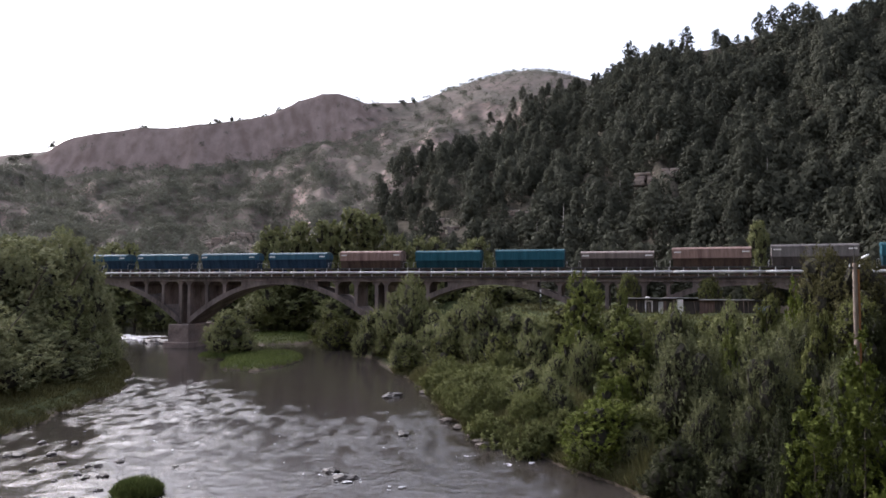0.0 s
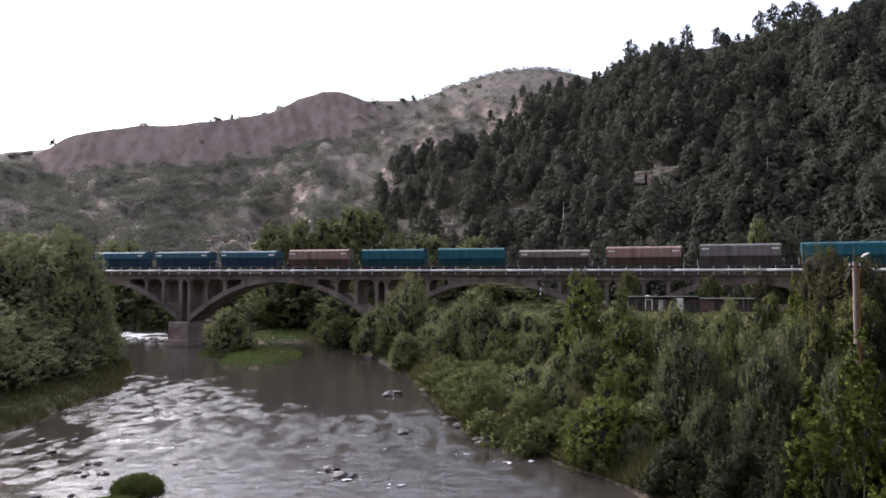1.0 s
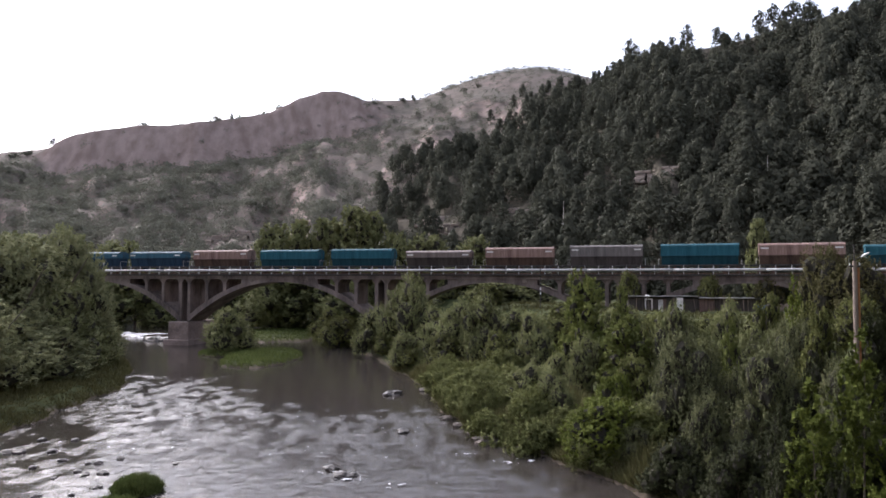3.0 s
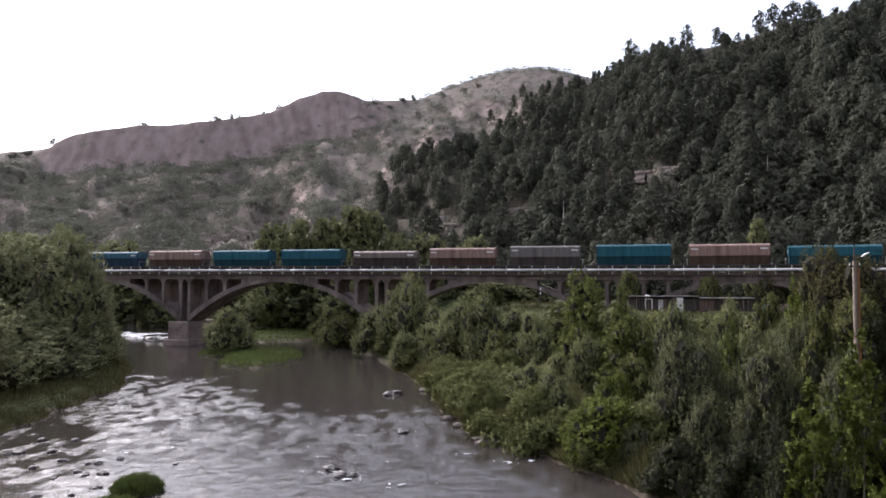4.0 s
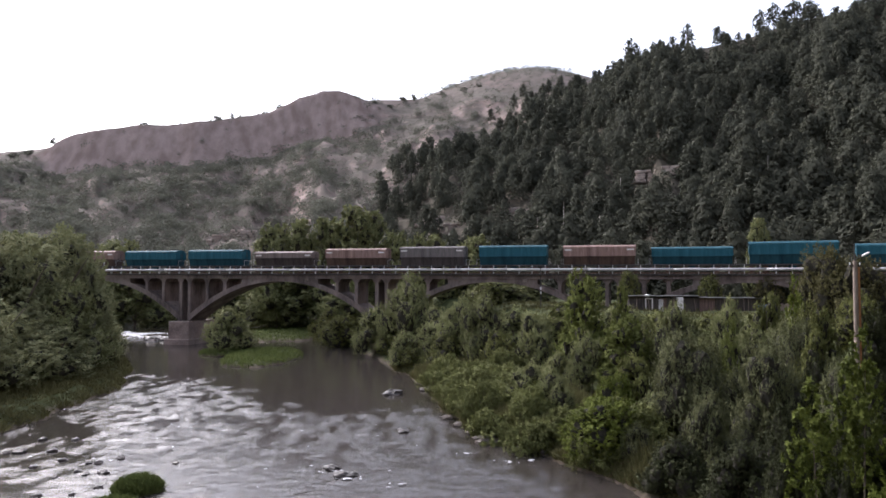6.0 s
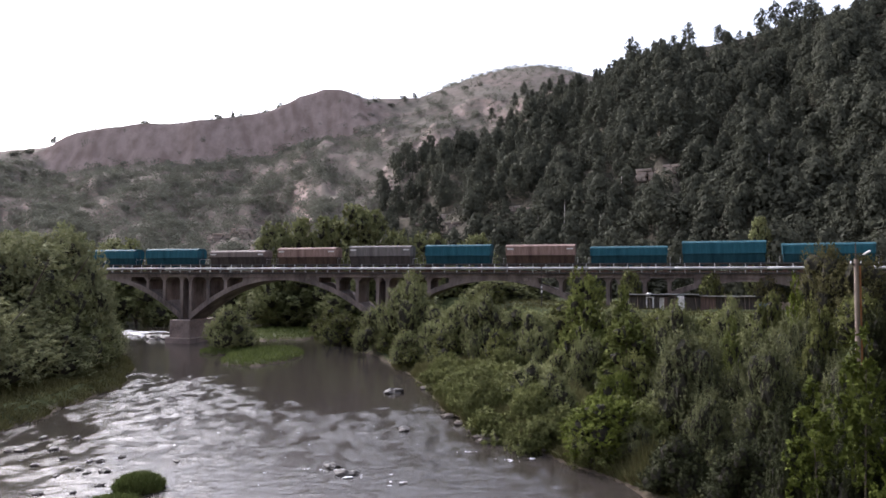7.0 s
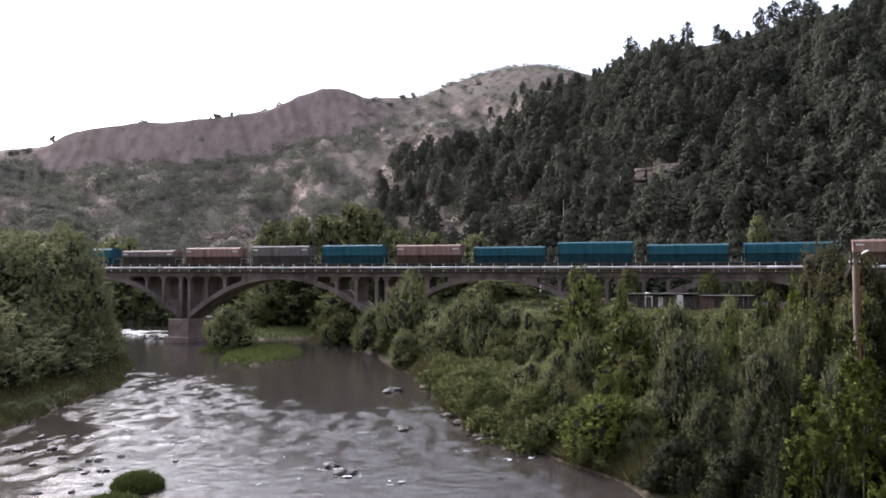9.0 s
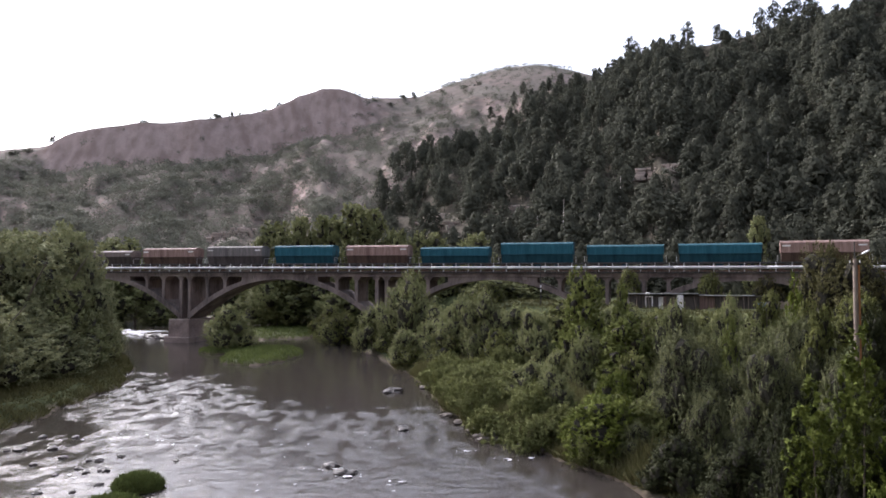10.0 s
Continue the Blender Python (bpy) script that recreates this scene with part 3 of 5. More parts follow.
def build_wagon(colour, top_z, ribs, split, L=5.35):
    """A covered hopper wagon; its foot is on the rails, x along the track."""
    h = top_z - RAIL_Z
    up, cover = PAINTS[colour]
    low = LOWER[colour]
    W, zb, end = 1.42, 1.18, 6.08
    zm = zb + (h - zb) * split
    zs = h - 0.42
    w = tagged(new("hopper_wagon"), f"{WORDS[colour]} covered hopper wagon of a freight train on the viaduct", "wagon", "wagons of the train")

    def prism(nm, prof, x0, x1, m, label=""):
        bm = bmesh.new()
        a = [bm.verts.new((x0, y, z)) for y, z in prof]
        b = [bm.verts.new((x1, y, z)) for y, z in prof]
        for j in range(len(prof)):
            k = (j + 1) % len(prof)
            bm.faces.new((a[j], a[k], b[k], b[j]))
        bm.faces.new(a[::-1])
        bm.faces.new(b)
        bmesh.ops.recalc_face_normals(bm, faces=bm.faces)
        bmesh.ops.bevel(bm, geom=[e for e in bm.edges], offset=0.03, segments=1, affect="EDGES")
        return part(nm, bm, m, w, label)
    prism("upper_body", [(-W, zm), (W, zm), (W, zs), (-W, zs)], -L, L, up)
    prism("lower_body", [(-W + 0.45, zb), (W - 0.45, zb), (W - 0.02, zm - 0.01), (-W + 0.02, zm - 0.01)], -L + 0.1, L - 0.1, low, "sloping hopper sides, shade put into the colour")
    arc = [(-W * 1.01 * math.cos(t), zs + 0.012 + 0.42 * math.sin(t)) for t in (i * math.pi / 10 for i in range(11))]
    prism("roof_cover", arc, -L - 0.05, L + 0.05, cover)
    n = ribs
    for side in (-1, 1):
        for i in range(n + 1):
            x = -L + 0.06 + (2 * L - 0.12) * i / n
            bm = box(bmesh.new(), x - 0.045, x + 0.045, min(side * W, side * (W + 0.07)), max(side * W, side * (W + 0.07)), zm + 0.02, zs - 0.02, 0.012)
            part("side_rib", bm, up, w)
        bm = box(bmesh.new(), -L, L, min(side * W, side * (W + 0.09)), max(side * W, side * (W + 0.09)), zm - 0.08, zm + 0.05, 0.015)
        part("side_beam", bm, low, w)
        bm = box(bmesh.new(), -end, end, min(side * 1.05, side * 1.28), max(side * 1.05, side * 1.28), 0.95, 1.2, 0.02)
        part("sill", bm, STEEL_D, w)
        for x in (-L + 0.75, L - 0.75):
            bm = box(bmesh.new(), x - 0.5, x + 0.5, min(side * (W + 0.075), side * (W + 0.09)), max(side * (W + 0.075), side * (W + 0.09)), zs - 0.42, zs - 0.22)
            part("data_plate", bm, PLATE if colour != "teal" else up, w)
        for i in range(4):
            x = -L + 1.4 + i * (2 * L - 2.8) / 3
            bm = bmesh.new()
            tube(bm, (x, side * (W - 0.4), zb + 0.05), (x, side * (W + 0.02), zm - 0.06), 0.05, n=6)
            part("hopper_stay", bm, low, w)
    for e in (-1, 1):
        bm = box(bmesh.new(), min(e * L, e * end), max(e * L, e * end), -1.25, 1.25, 1.0, 1.14, 0.02)
        part("end_platform", bm, STEEL_D, w)
        bm = bmesh.new()
        for y in (-0.22, 0.22):
            tube(bm, (e * (L + 0.12), y, 1.1), (e * (L + 0.12), y, zs), 0.02, n=5)
        for i in range(7):
            z = 1.35 + i * 0.3
            tube(bm, (e * (L + 0.12), -0.22, z), (e * (L + 0.12), 0.22, z), 0.014, n=5)
        part("end_ladder", bm, STEEL_D, w)
        bm = bmesh.new()
        for y in (-1.2, 1.2):
            tube(bm, (e * (L + 0.35), y, 1.1), (e * (L + 0.35), y, 2.1), 0.022, n=5)
        tube(bm, (e * (L + 0.35), -1.2, 2.1), (e * (L + 0.35), 1.2, 2.1), 0.022, n=5)
        part("end_rail", bm, STEEL_L, w)
        for y in (-0.88, 0.88):
            bm = bmesh.new()
            tube(bm, (e * (end - 0.05), y, 1.05), (e * (end + 0.42), y, 1.05), 0.09)
            tube(bm, (e * (end + 0.42), y, 1.05), (e * (end + 0.47), y, 1.05), 0.22, n=12)
            part("buffer", bm, STEEL_D, w)
        c = e * 4.35
        bm = bmesh.new()
        for y in (-0.98, 0.98):
            box(bm, c - 1.25, c + 1.25, y - 0.07, y + 0.07, 0.42, 0.72, 0.03)
            for q in (-0.9, 0.9):
                box(bm, c + q - 0.2, c + q + 0.2, y - 0.11, y + 0.11, 0.3, 0.62, 0.03)
        box(bm, c - 0.25, c + 0.25, -1.05, 1.05, 0.5, 0.94, 0.03)
        bogie = part("bogie", bm, STEEL_D, w, "sooty steel bogie")
        for q in (-0.9, 0.9):
            bm = bmesh.new()
            for y in (-0.75, 0.75):
                tube(bm, (0, y - 0.065, 0), (0, y + 0.065, 0), 0.46, n=20)
                tube(bm, (0, y - 0.09, 0), (0, y + 0.09, 0), 0.16, n=8)
            tube(bm, (0, -0.9, 0), (0, 0.9, 0), 0.08, n=6)
            ws = part("wheelset", bm, RUST, bogie)
            ws.location = (c + q, 0, 0.46)
    for i in range(3):
        x = -3.2 + i * 3.2
        bm = box(bmesh.new(), x - 0.5, x + 0.5, -0.55, 0.55, 0.55, zb + 0.05, 0.05)
        part("discharge_chute", bm, low, w)
    return w


# wagon order along the train: colour, top of the roof, ribs, share of the lower body
ORDER = [("blue", 16.35, 4, 0.55), ("blue", 16.35, 4, 0.55), ("blue", 16.35, 4, 0.55), ("blue", 16.35, 4, 0.55), ("pink", 16.5, 14, 0.42), ("teal", 16.45, 8, 0.42),
         ("teal", 16.5, 8, 0.42), ("mauve", 16.1, 4, 0.52), ("pink", 16.5, 8, 0.42), ("grey", 16.7, 8, 0.42), ("teal", 16.75, 4, 0.42), ("pink", 16.65, 8, 0.42),
         ("teal", 16.25, 5, 0.45, 5.6), ("teal", 16.85, 5, 0.42, 5.6), ("teal", 16.35, 5, 0.45, 5.6), ("teal", 16.4, 5, 0.45, 5.6), ("pink", 16.6, 8, 0.42), ("grey", 16.5, 8, 0.42)]
TRAIN = []
_made = {}
for _spec in ORDER:
    if _spec in _made:
        TRAIN.append(copy_thing(_made[_spec], pose(0, 0, 0)))
    else:
        _made[_spec] = build_wagon(*_spec)
        TRAIN.append(_made[_spec])


def travelled(t):
    """Metres the train has gone since the start."""
    return 9.40 * t - 0.0290 * t * t


def wagon_pose(i, t):
    s = -12.93 + 13.17 * (i - 4) - travelled(t)
    x, y, a = line(s, 3.2)
    return pose(x, y, RAIL_Z, 0, 0, math.degrees(a))


def motions():
    for i, w in enumerate(TRAIN):
        walk(w, [(k * 0.5, wagon_pose(i, k * 0.5)) for k in range(21)])
        for bogie in w.children:
            for axle in bogie.children:
                c = axle.location.copy()
                walk(axle, [(k / 15, pose(c.x, c.y, c.z, 0, -math.degrees(travelled(k / 15) / 0.46), 0)) for k in range(151)])
    for ob, x, y, v, side, turn in FLECKS:
        walk(ob, [(t, pose(x + side * t, y - v * t, 0.07, 0, 0, turn + 3 * t)) for t in (0, 2.5, 5, 7.5, 10)])

# ---- plants ----


def unit(v):
    return v / np.maximum(np.linalg.norm(v, axis=-1, keepdims=True), 1e-6)


def leaf_faces(p, d, n, length, width):
    """A three-cornered leaf at each point p, along d, facing n."""
    d = unit(d - n * np.sum(d * n, -1, keepdims=True))
    side = unit(np.cross(d, n)) * (width[:, None] / 2)
    v = np.stack((p + side, p - side, p + d * length[:, None]), 1).reshape(-1, 3)
    return v, np.arange(len(v)).reshape(-1, 3)


def ball_points():
    """Points and faces of a fine round ball, the base of a crown's dark core."""
    bm = bmesh.new()
    bmesh.ops.create_icosphere(bm, subdivisions=2, radius=1)
    v = np.array([p.co[:] for p in bm.verts])
    f = np.array([[p.index for p in q.verts] for q in bm.faces])
    bm.free()
    return v, f


BALL_V, BALL_F = ball_points()


def crown_mesh(name, seed, H, R, twigs, per, leaf, width, up, low, material, core=0.62, lobes=9, plume=0.5):
    """A crown of uneven rounded lobes: a ragged dark core painted as inner shade, leafy shoots over it."""
    g = np.random.default_rng(seed)
    k = lobes
    i = np.arange(k)
    f = (i + 0.5) / k
    a = i * 2.4 + g.uniform(-0.5, 0.5, k)
    rc = 0.62 * R * np.sqrt(1 - f ** 1.5) * g.uniform(0.7, 1.1, k)
    zc = H * (low + (0.80 - low) * f) + H * g.uniform(-0.05, 0.05, k)
    rx = R * g.uniform(0.32, 0.50, k) * (1.05 - 0.3 * f)
    rz = np.maximum(rx * g.uniform(1.1, 1.6, k), 1.6 * H * (0.8 - low) / k)
    c = np.stack((np.cos(a) * rc, np.sin(a) * rc, zc), -1)
    size = np.stack((rx, rx, rz), -1)
    which = g.choice(k, twigs, p=rx * rz / np.sum(rx * rz))
    d = unit(g.normal(size=(twigs, 3)) + np.array((0, 0, 0.3)))
    tip = c[which] + d * size[which] * g.uniform(0.72, 1.18, twigs)[:, None]
    inside = np.min(np.linalg.norm((tip[:, None] - c[None]) / size[None], axis=-1), 1) < 0.66
    which, d, tip = which[~inside], d[~inside], tip[~inside]
    n = len(tip)
    axis = unit(d * 0.7 + np.array((0, 0, up)) + g.normal(size=(n, 3)) * 0.22)
    ln = rx[which] * g.uniform(0.25, 0.6, n) * (1 + plume * (g.uniform(size=n) < 0.16))
    tip = tip + axis * (ln * plume * 0.35)[:, None]
    s = g.uniform(0, 1, (n, per)) ** 0.8
    p = tip[:, None] - axis[:, None] * (ln[:, None] * (1 - s))[..., None]
    p = p + g.normal(size=p.shape) * (0.11 * ln[:, None] * (1.15 - s))[..., None]
    p = p.reshape(-1, 3)
    ld = unit(np.repeat(axis, per, 0) * 0.7 + g.normal(size=p.shape) * 0.6)
    nn = unit(g.normal(size=p.shape) * 0.45 + np.repeat(d, per, 0) + np.array((0, 0, 0.15)))
    far = R / np.percentile(np.hypot(p[:, 0], p[:, 1]), 97)
    tall = H / np.percentile(p[:, 2], 99.6)
    fit = np.array((far, far, tall))
    p = p * fit
    keep = p[:, 2] > 0.01 * H
    m = g.uniform(0.6, 1.25, len(p))[keep]
    v, q = leaf_faces(p[keep], ld[keep], nn[keep], leaf * m, width * m)
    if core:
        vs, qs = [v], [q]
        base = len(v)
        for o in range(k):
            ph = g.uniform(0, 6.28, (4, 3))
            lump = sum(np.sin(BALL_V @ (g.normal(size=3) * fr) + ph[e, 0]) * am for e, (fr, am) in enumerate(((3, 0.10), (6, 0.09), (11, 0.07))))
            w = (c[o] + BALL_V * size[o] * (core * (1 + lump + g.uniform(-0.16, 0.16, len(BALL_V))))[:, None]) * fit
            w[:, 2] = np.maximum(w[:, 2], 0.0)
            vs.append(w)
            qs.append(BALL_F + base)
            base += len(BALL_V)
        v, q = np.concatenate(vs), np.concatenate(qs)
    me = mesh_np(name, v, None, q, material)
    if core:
        me.materials.append(CORE_SHADE)
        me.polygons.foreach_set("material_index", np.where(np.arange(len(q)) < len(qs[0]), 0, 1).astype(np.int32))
    return me, c * fit


def trunk_mesh(name, seed, H, R, limbs, r0, stems=1):
    """A tapered trunk (or several stems) with limbs that reach into the lobes."""
    g = np.random.default_rng(seed + 7)
    bm = bmesh.new()
    for st in range(stems):
        lean = g.normal(size=2) * (0.04 if stems == 1 else 0.14) * H
        base = Vector((0, 0, -0.5)) if stems == 1 else Vector((g.normal() * 0.2, g.normal() * 0.2, -0.5))
        mid = Vector((lean[0] * 0.4, lean[1] * 0.4, 0.4 * H))
        end = Vector((lean[0], lean[1], 0.82 * H))
        tube(bm, base, mid, r0, r0 * 0.65, 8)
        tube(bm, mid, end, r0 * 0.65, r0 * 0.15, 7)
    for c in limbs if R > 1.5 else ():
        a = Vector((0, 0, max(0.15 * H, c[2] - 0.35 * H)))
        tube(bm, a, Vector(c), r0 * 0.4, r0 * 0.08, 6)
    me = bpy.data.meshes.new(name)
    bm.to_mesh(me)
    bm.free()
    me.materials.append(BARK)
    return me


TEMPLATES = {}


def plant_kind(key, name, label, category, seed, H, R, twigs, per, leaf, width, up, low, material, r0=0.12, stems=1, core=0.62, lobes=9, plume=0.5):
    top = tagged(new(name), label, category)
    me, c = crown_mesh("crown", seed, H, R, twigs, per, leaf, width, up, low, material, core, lobes, plume)
    part_np("trunk", trunk_mesh("trunk", seed, H, R, c, r0, stems), top, "grey-brown bark")
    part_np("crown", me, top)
    TEMPLATES[key] = [top, H, R, False]


def plant(key, x, y, h, r, turn=0.0, group="", sink=0.1):
    """Set a plant of a kind at (x, y) on the ground, h high and r wide."""
    ob, H, R, used = TEMPLATES[key]
    m = pose(x, y, float(height(x, y)) - sink, 0, 0, turn) @ Matrix.Diagonal((r / R, r / R, h / H, 1))
    if used:
        ob = copy_thing(ob, m @ Matrix.Diagonal((1 / ob.scale.x, 1 / ob.scale.y, 1 / ob.scale.z, 1)))
    else:
        TEMPLATES[key][3] = True
        ob.matrix_basis = m
    return tagged(ob, group=group)


WILLOW_WORDS = "grey-green willow bush with upright leafy shoots on the river bank"
for _i, _sd in enumerate((1, 2, 3)):
    plant_kind(f"willow{_i}", "willow_bush", WILLOW_WORDS, "bush", 10 + _sd, 7.0, 3.6, 1500, 18, 0.25, 0.085, 0.9, 0.10, WILLOW, 0.10, 4, lobes=11, plume=0.8)
    plant_kind(f"nearwillow{_i}", "willow_bush", WILLOW_WORDS, "bush", 14 + _sd, 7.0, 3.6, 2100, 20, 0.19, 0.064, 1.0, 0.10, WILLOW_SHADED, 0.10, 4, lobes=13, plume=0.9)
for _i, _sd in enumerate((1, 2)):
    plant_kind(f"poplar{_i}", "poplar_tree", "young fresh-green poplar tree with round leaves on the river bank", "tree", 30 + _sd, 8.0, 2.4, 900, 18, 0.19, 0.15, 0.7, 0.10, POPLAR, 0.10, 1, core=0.5, lobes=12, plume=0.7)
    plant_kind(f"alder{_i}", "alder_bush", "dark green alder bush by the river", "bush", 40 + _sd, 6.0, 3.2, 1100, 18, 0.21, 0.14, 0.5, 0.10, ALDER, 0.10, 3, lobes=10)
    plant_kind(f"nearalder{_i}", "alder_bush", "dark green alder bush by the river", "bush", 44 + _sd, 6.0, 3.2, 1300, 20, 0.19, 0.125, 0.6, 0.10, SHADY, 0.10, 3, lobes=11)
plant_kind("bright0", "walnut_bush", "yellow-green broad-leaved bush by the water", "bush", 51, 5.0, 3.0, 1500, 18, 0.18, 0.13, 0.5, 0.12, YELLOWG, 0.08, 3, core=0.55, lobes=12, plume=0.7)
plant_kind("bright1", "poplar_shoot", "bright yellow-green poplar shoot with large leaves", "tree", 53, 8.0, 1.3, 300, 16, 0.18, 0.155, 1.0, 0.30, YELLOWG, 0.07, 1, core=0.0, lobes=11, plume=0.8)
plant_kind("herb0", "weed_clump", "clump of tall dull green weeds on the bank", "weeds", 57, 2.0, 1.3, 420, 10, 0.22, 0.07, 1.4, 0.10, REEDY, 0.02, 5, core=0.0, lobes=7, plume=1.2)
plant_kind("herb1", "weed_clump", "clump of tall dull green weeds on the bank", "weeds", 58, 2.0, 1.3, 420, 10, 0.18, 0.09, 1.2, 0.10, REEDY, 0.02, 5, core=0.0, lobes=7, plume=1.0)
plant_kind("olive0", "plum_tree", "brownish green tree beside the viaduct", "tree", 55, 8.0, 4.5, 1200, 16, 0.24, 0.17, 0.3, 0.16, OLIVE, 0.16, 1, lobes=12)
plant_kind("pale0", "willow_tree", "yellow-green willow tree, leaves lightened for daylight, on the grassy bank", "tree", 71, 12.0, 5.0, 1500, 20, 0.36, 0.165, 0.7, 0.12, SUNWILLOW, 0.2, 3, core=0.48, lobes=13, plume=0.7)
plant_kind("pale1", "willow_tree", "yellow-green willow tree, leaves lightened for daylight, on the grassy bank", "tree", 73, 12.0, 5.0, 1500, 20, 0.36, 0.165, 0.7, 0.12, SUNWILLOW, 0.2, 3, core=0.48, lobes=13, plume=0.7)
# far bank trees take the paler willow leaves in place of haze
plant_kind("far0", "bank_tree", "dark leafy tree beyond the viaduct", "tree", 61, 12.0, 5.0, 1000, 14, 0.42, 0.26, 0.6, 0.12, WILLOW, 0.2, 1, core=0.5, lobes=11)
plant_kind("far1", "poplar_grove_tree", "tall dark poplar tree behind the railway", "tree", 63, 16.0, 4.0, 1000, 14, 0.42, 0.26, 0.9, 0.10, WILLOW, 0.2, 1, core=0.45, lobes=14, plume=0.7)
plant_kind("pine0", "pine_tree", "dark pine tree standing on the ridge", "tree", 65, 10.0, 3.2, 240, 16, 0.6, 0.22, 0.3, 0.25, PINE, 0.16, 1, core=0.0, lobes=14, plume=0.3)
plant_kind("shrub0", "ridge_bush", "small dark bush on the skyline", "bush", 67, 3.0, 2.0, 110, 12, 0.4, 0.28, 0.3, 0.15, SHRUB, 0.08, 2, core=0.0, lobes=5)

# plants by place: kind, x, y, height of the top above the water, radius
RIGHT_BANK = [
    ("alder0", -17.9, 120.0, 5.1, 4.1), ("willow0", -10.1, 104.0, 7.6, 3.7), ("willow1", -5.1, 100.0, 12.3, 4.8), ("willow2", -0.5, 93.0, 7.6, 4.3),
    ("alder1", -7.6, 99.0, 4.2, 3.3), ("willow1", 2.1, 86.0, 9.1, 3.3), ("willow0", 4.7, 82.0, 10.0, 3.5), ("alder0", 0.6, 84.0, 4.9, 2.9),
    ("willow2", 9.7, 75.0, 7.9, 2.8), ("alder1", 6.2, 76.0, 5.8, 2.9), ("poplar0", 14.0, 70.0, 12.3, 2.7), ("poplar1", 17.0, 66.0, 10.8, 1.3),
    ("willow0", 13.1, 62.0, 6.6, 2.1), ("poplar0", 15.5, 60.0, 8.3, 2.6), ("willow1", 10.6, 64.0, 4.9, 1.8), ("alder0", 14.8, 54.0, 5.7, 1.7)]
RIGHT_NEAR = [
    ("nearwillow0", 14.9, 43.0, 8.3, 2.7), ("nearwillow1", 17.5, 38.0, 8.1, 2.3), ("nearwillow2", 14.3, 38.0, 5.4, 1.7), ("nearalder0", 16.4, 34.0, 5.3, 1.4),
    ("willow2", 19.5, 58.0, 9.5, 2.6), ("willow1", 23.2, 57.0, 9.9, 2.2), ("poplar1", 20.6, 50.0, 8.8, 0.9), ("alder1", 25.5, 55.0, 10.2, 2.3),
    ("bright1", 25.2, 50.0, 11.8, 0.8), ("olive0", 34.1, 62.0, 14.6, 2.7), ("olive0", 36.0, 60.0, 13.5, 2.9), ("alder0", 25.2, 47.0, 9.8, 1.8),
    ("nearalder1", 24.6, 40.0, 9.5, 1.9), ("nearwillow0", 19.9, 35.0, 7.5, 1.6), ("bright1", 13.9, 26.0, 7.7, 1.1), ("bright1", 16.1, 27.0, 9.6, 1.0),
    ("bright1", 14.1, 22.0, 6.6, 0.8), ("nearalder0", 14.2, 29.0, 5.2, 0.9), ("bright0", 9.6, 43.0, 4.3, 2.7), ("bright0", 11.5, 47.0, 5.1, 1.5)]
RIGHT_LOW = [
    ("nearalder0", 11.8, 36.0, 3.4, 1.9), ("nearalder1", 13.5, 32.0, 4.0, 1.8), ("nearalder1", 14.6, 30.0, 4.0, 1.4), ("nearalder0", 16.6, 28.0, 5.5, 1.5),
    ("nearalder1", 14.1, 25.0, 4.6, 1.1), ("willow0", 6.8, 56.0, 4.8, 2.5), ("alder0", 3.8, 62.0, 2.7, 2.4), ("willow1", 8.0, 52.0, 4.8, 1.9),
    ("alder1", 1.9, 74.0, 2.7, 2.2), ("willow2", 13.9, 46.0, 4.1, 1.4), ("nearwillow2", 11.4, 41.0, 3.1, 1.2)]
RIGHT_FILL = [
    ("willow0", 9.4, 92.0, 7.7, 3.9), ("alder1", 15.1, 86.0, 8.4, 4.4), ("willow2", 20.2, 80.0, 8.7, 3.7), ("alder0", 23.8, 76.0, 8.1, 3.2),
    ("alder0", 28.0, 72.0, 8.1, 2.9), ("willow1", 31.3, 68.0, 8.5, 2.9), ("alder1", 21.7, 60.0, 7.3, 2.5), ("willow0", 23.5, 52.0, 8.2, 2.2),
    ("alder0", 32.1, 54.0, 10.3, 2.1)]
RIGHT_MORE = [
    ("alder0", 37.3, 98.0, 12.1, 2.2), ("olive0", 45.2, 97.0, 11.9, 2.5), ("alder0", 7.7, 118.0, 10.7, 2.8),
    ("alder1", 23.3, 44.0, 8.2, 1.7), ("nearalder0", 20.2, 38.0, 7.2, 1.4), ("nearalder1", 20.5, 33.0, 7.0, 1.4), ("nearwillow2", 18.3, 44.0, 5.9, 1.5),
    ("alder1", 18.3, 62.0, 7.4, 1.4), ("willow0", -4.7, 88.0, 5.0, 2.5), ("alder1", -4.3, 86.0, 3.2, 2.4), ("alder0", 19.3, 52.0, 7.0, 2.2),
    ("nearalder0", 17.9, 28.0, 6.3, 1.2), ("nearwillow0", 23.2, 46.0, 9.0, 2.1)]
LEFT_BANK = [
    ("pale0", -48.2, 82.0, 16.5, 8.2), ("pale0", -46.8, 88.0, 17.0, 5.3), ("pale1", -51.1, 92.0, 18.3, 4.6), ("pale1", -46.8, 74.0, 15.7, 6.1),
    ("pale0", -46.6, 92.0, 10.2, 4.1), ("pale1", -44.1, 74.0, 9.8, 6.1), ("willow1", -42.7, 78.0, 11.0, 5.2), ("pale0", -42.1, 67.0, 7.8, 5.2),
    ("pale0", -47.3, 96.0, 7.0, 3.2), ("pale0", -52.0, 75.0, 15.9, 6.6), ("pale0", -41.1, 60.0, 10.6, 5.3), ("pale1", -44.3, 86.0, 13.8, 3.8),
    ("pale1", -40.6, 72.0, 6.4, 4.8), ("willow0", -42.6, 84.0, 6.2, 4.2)]
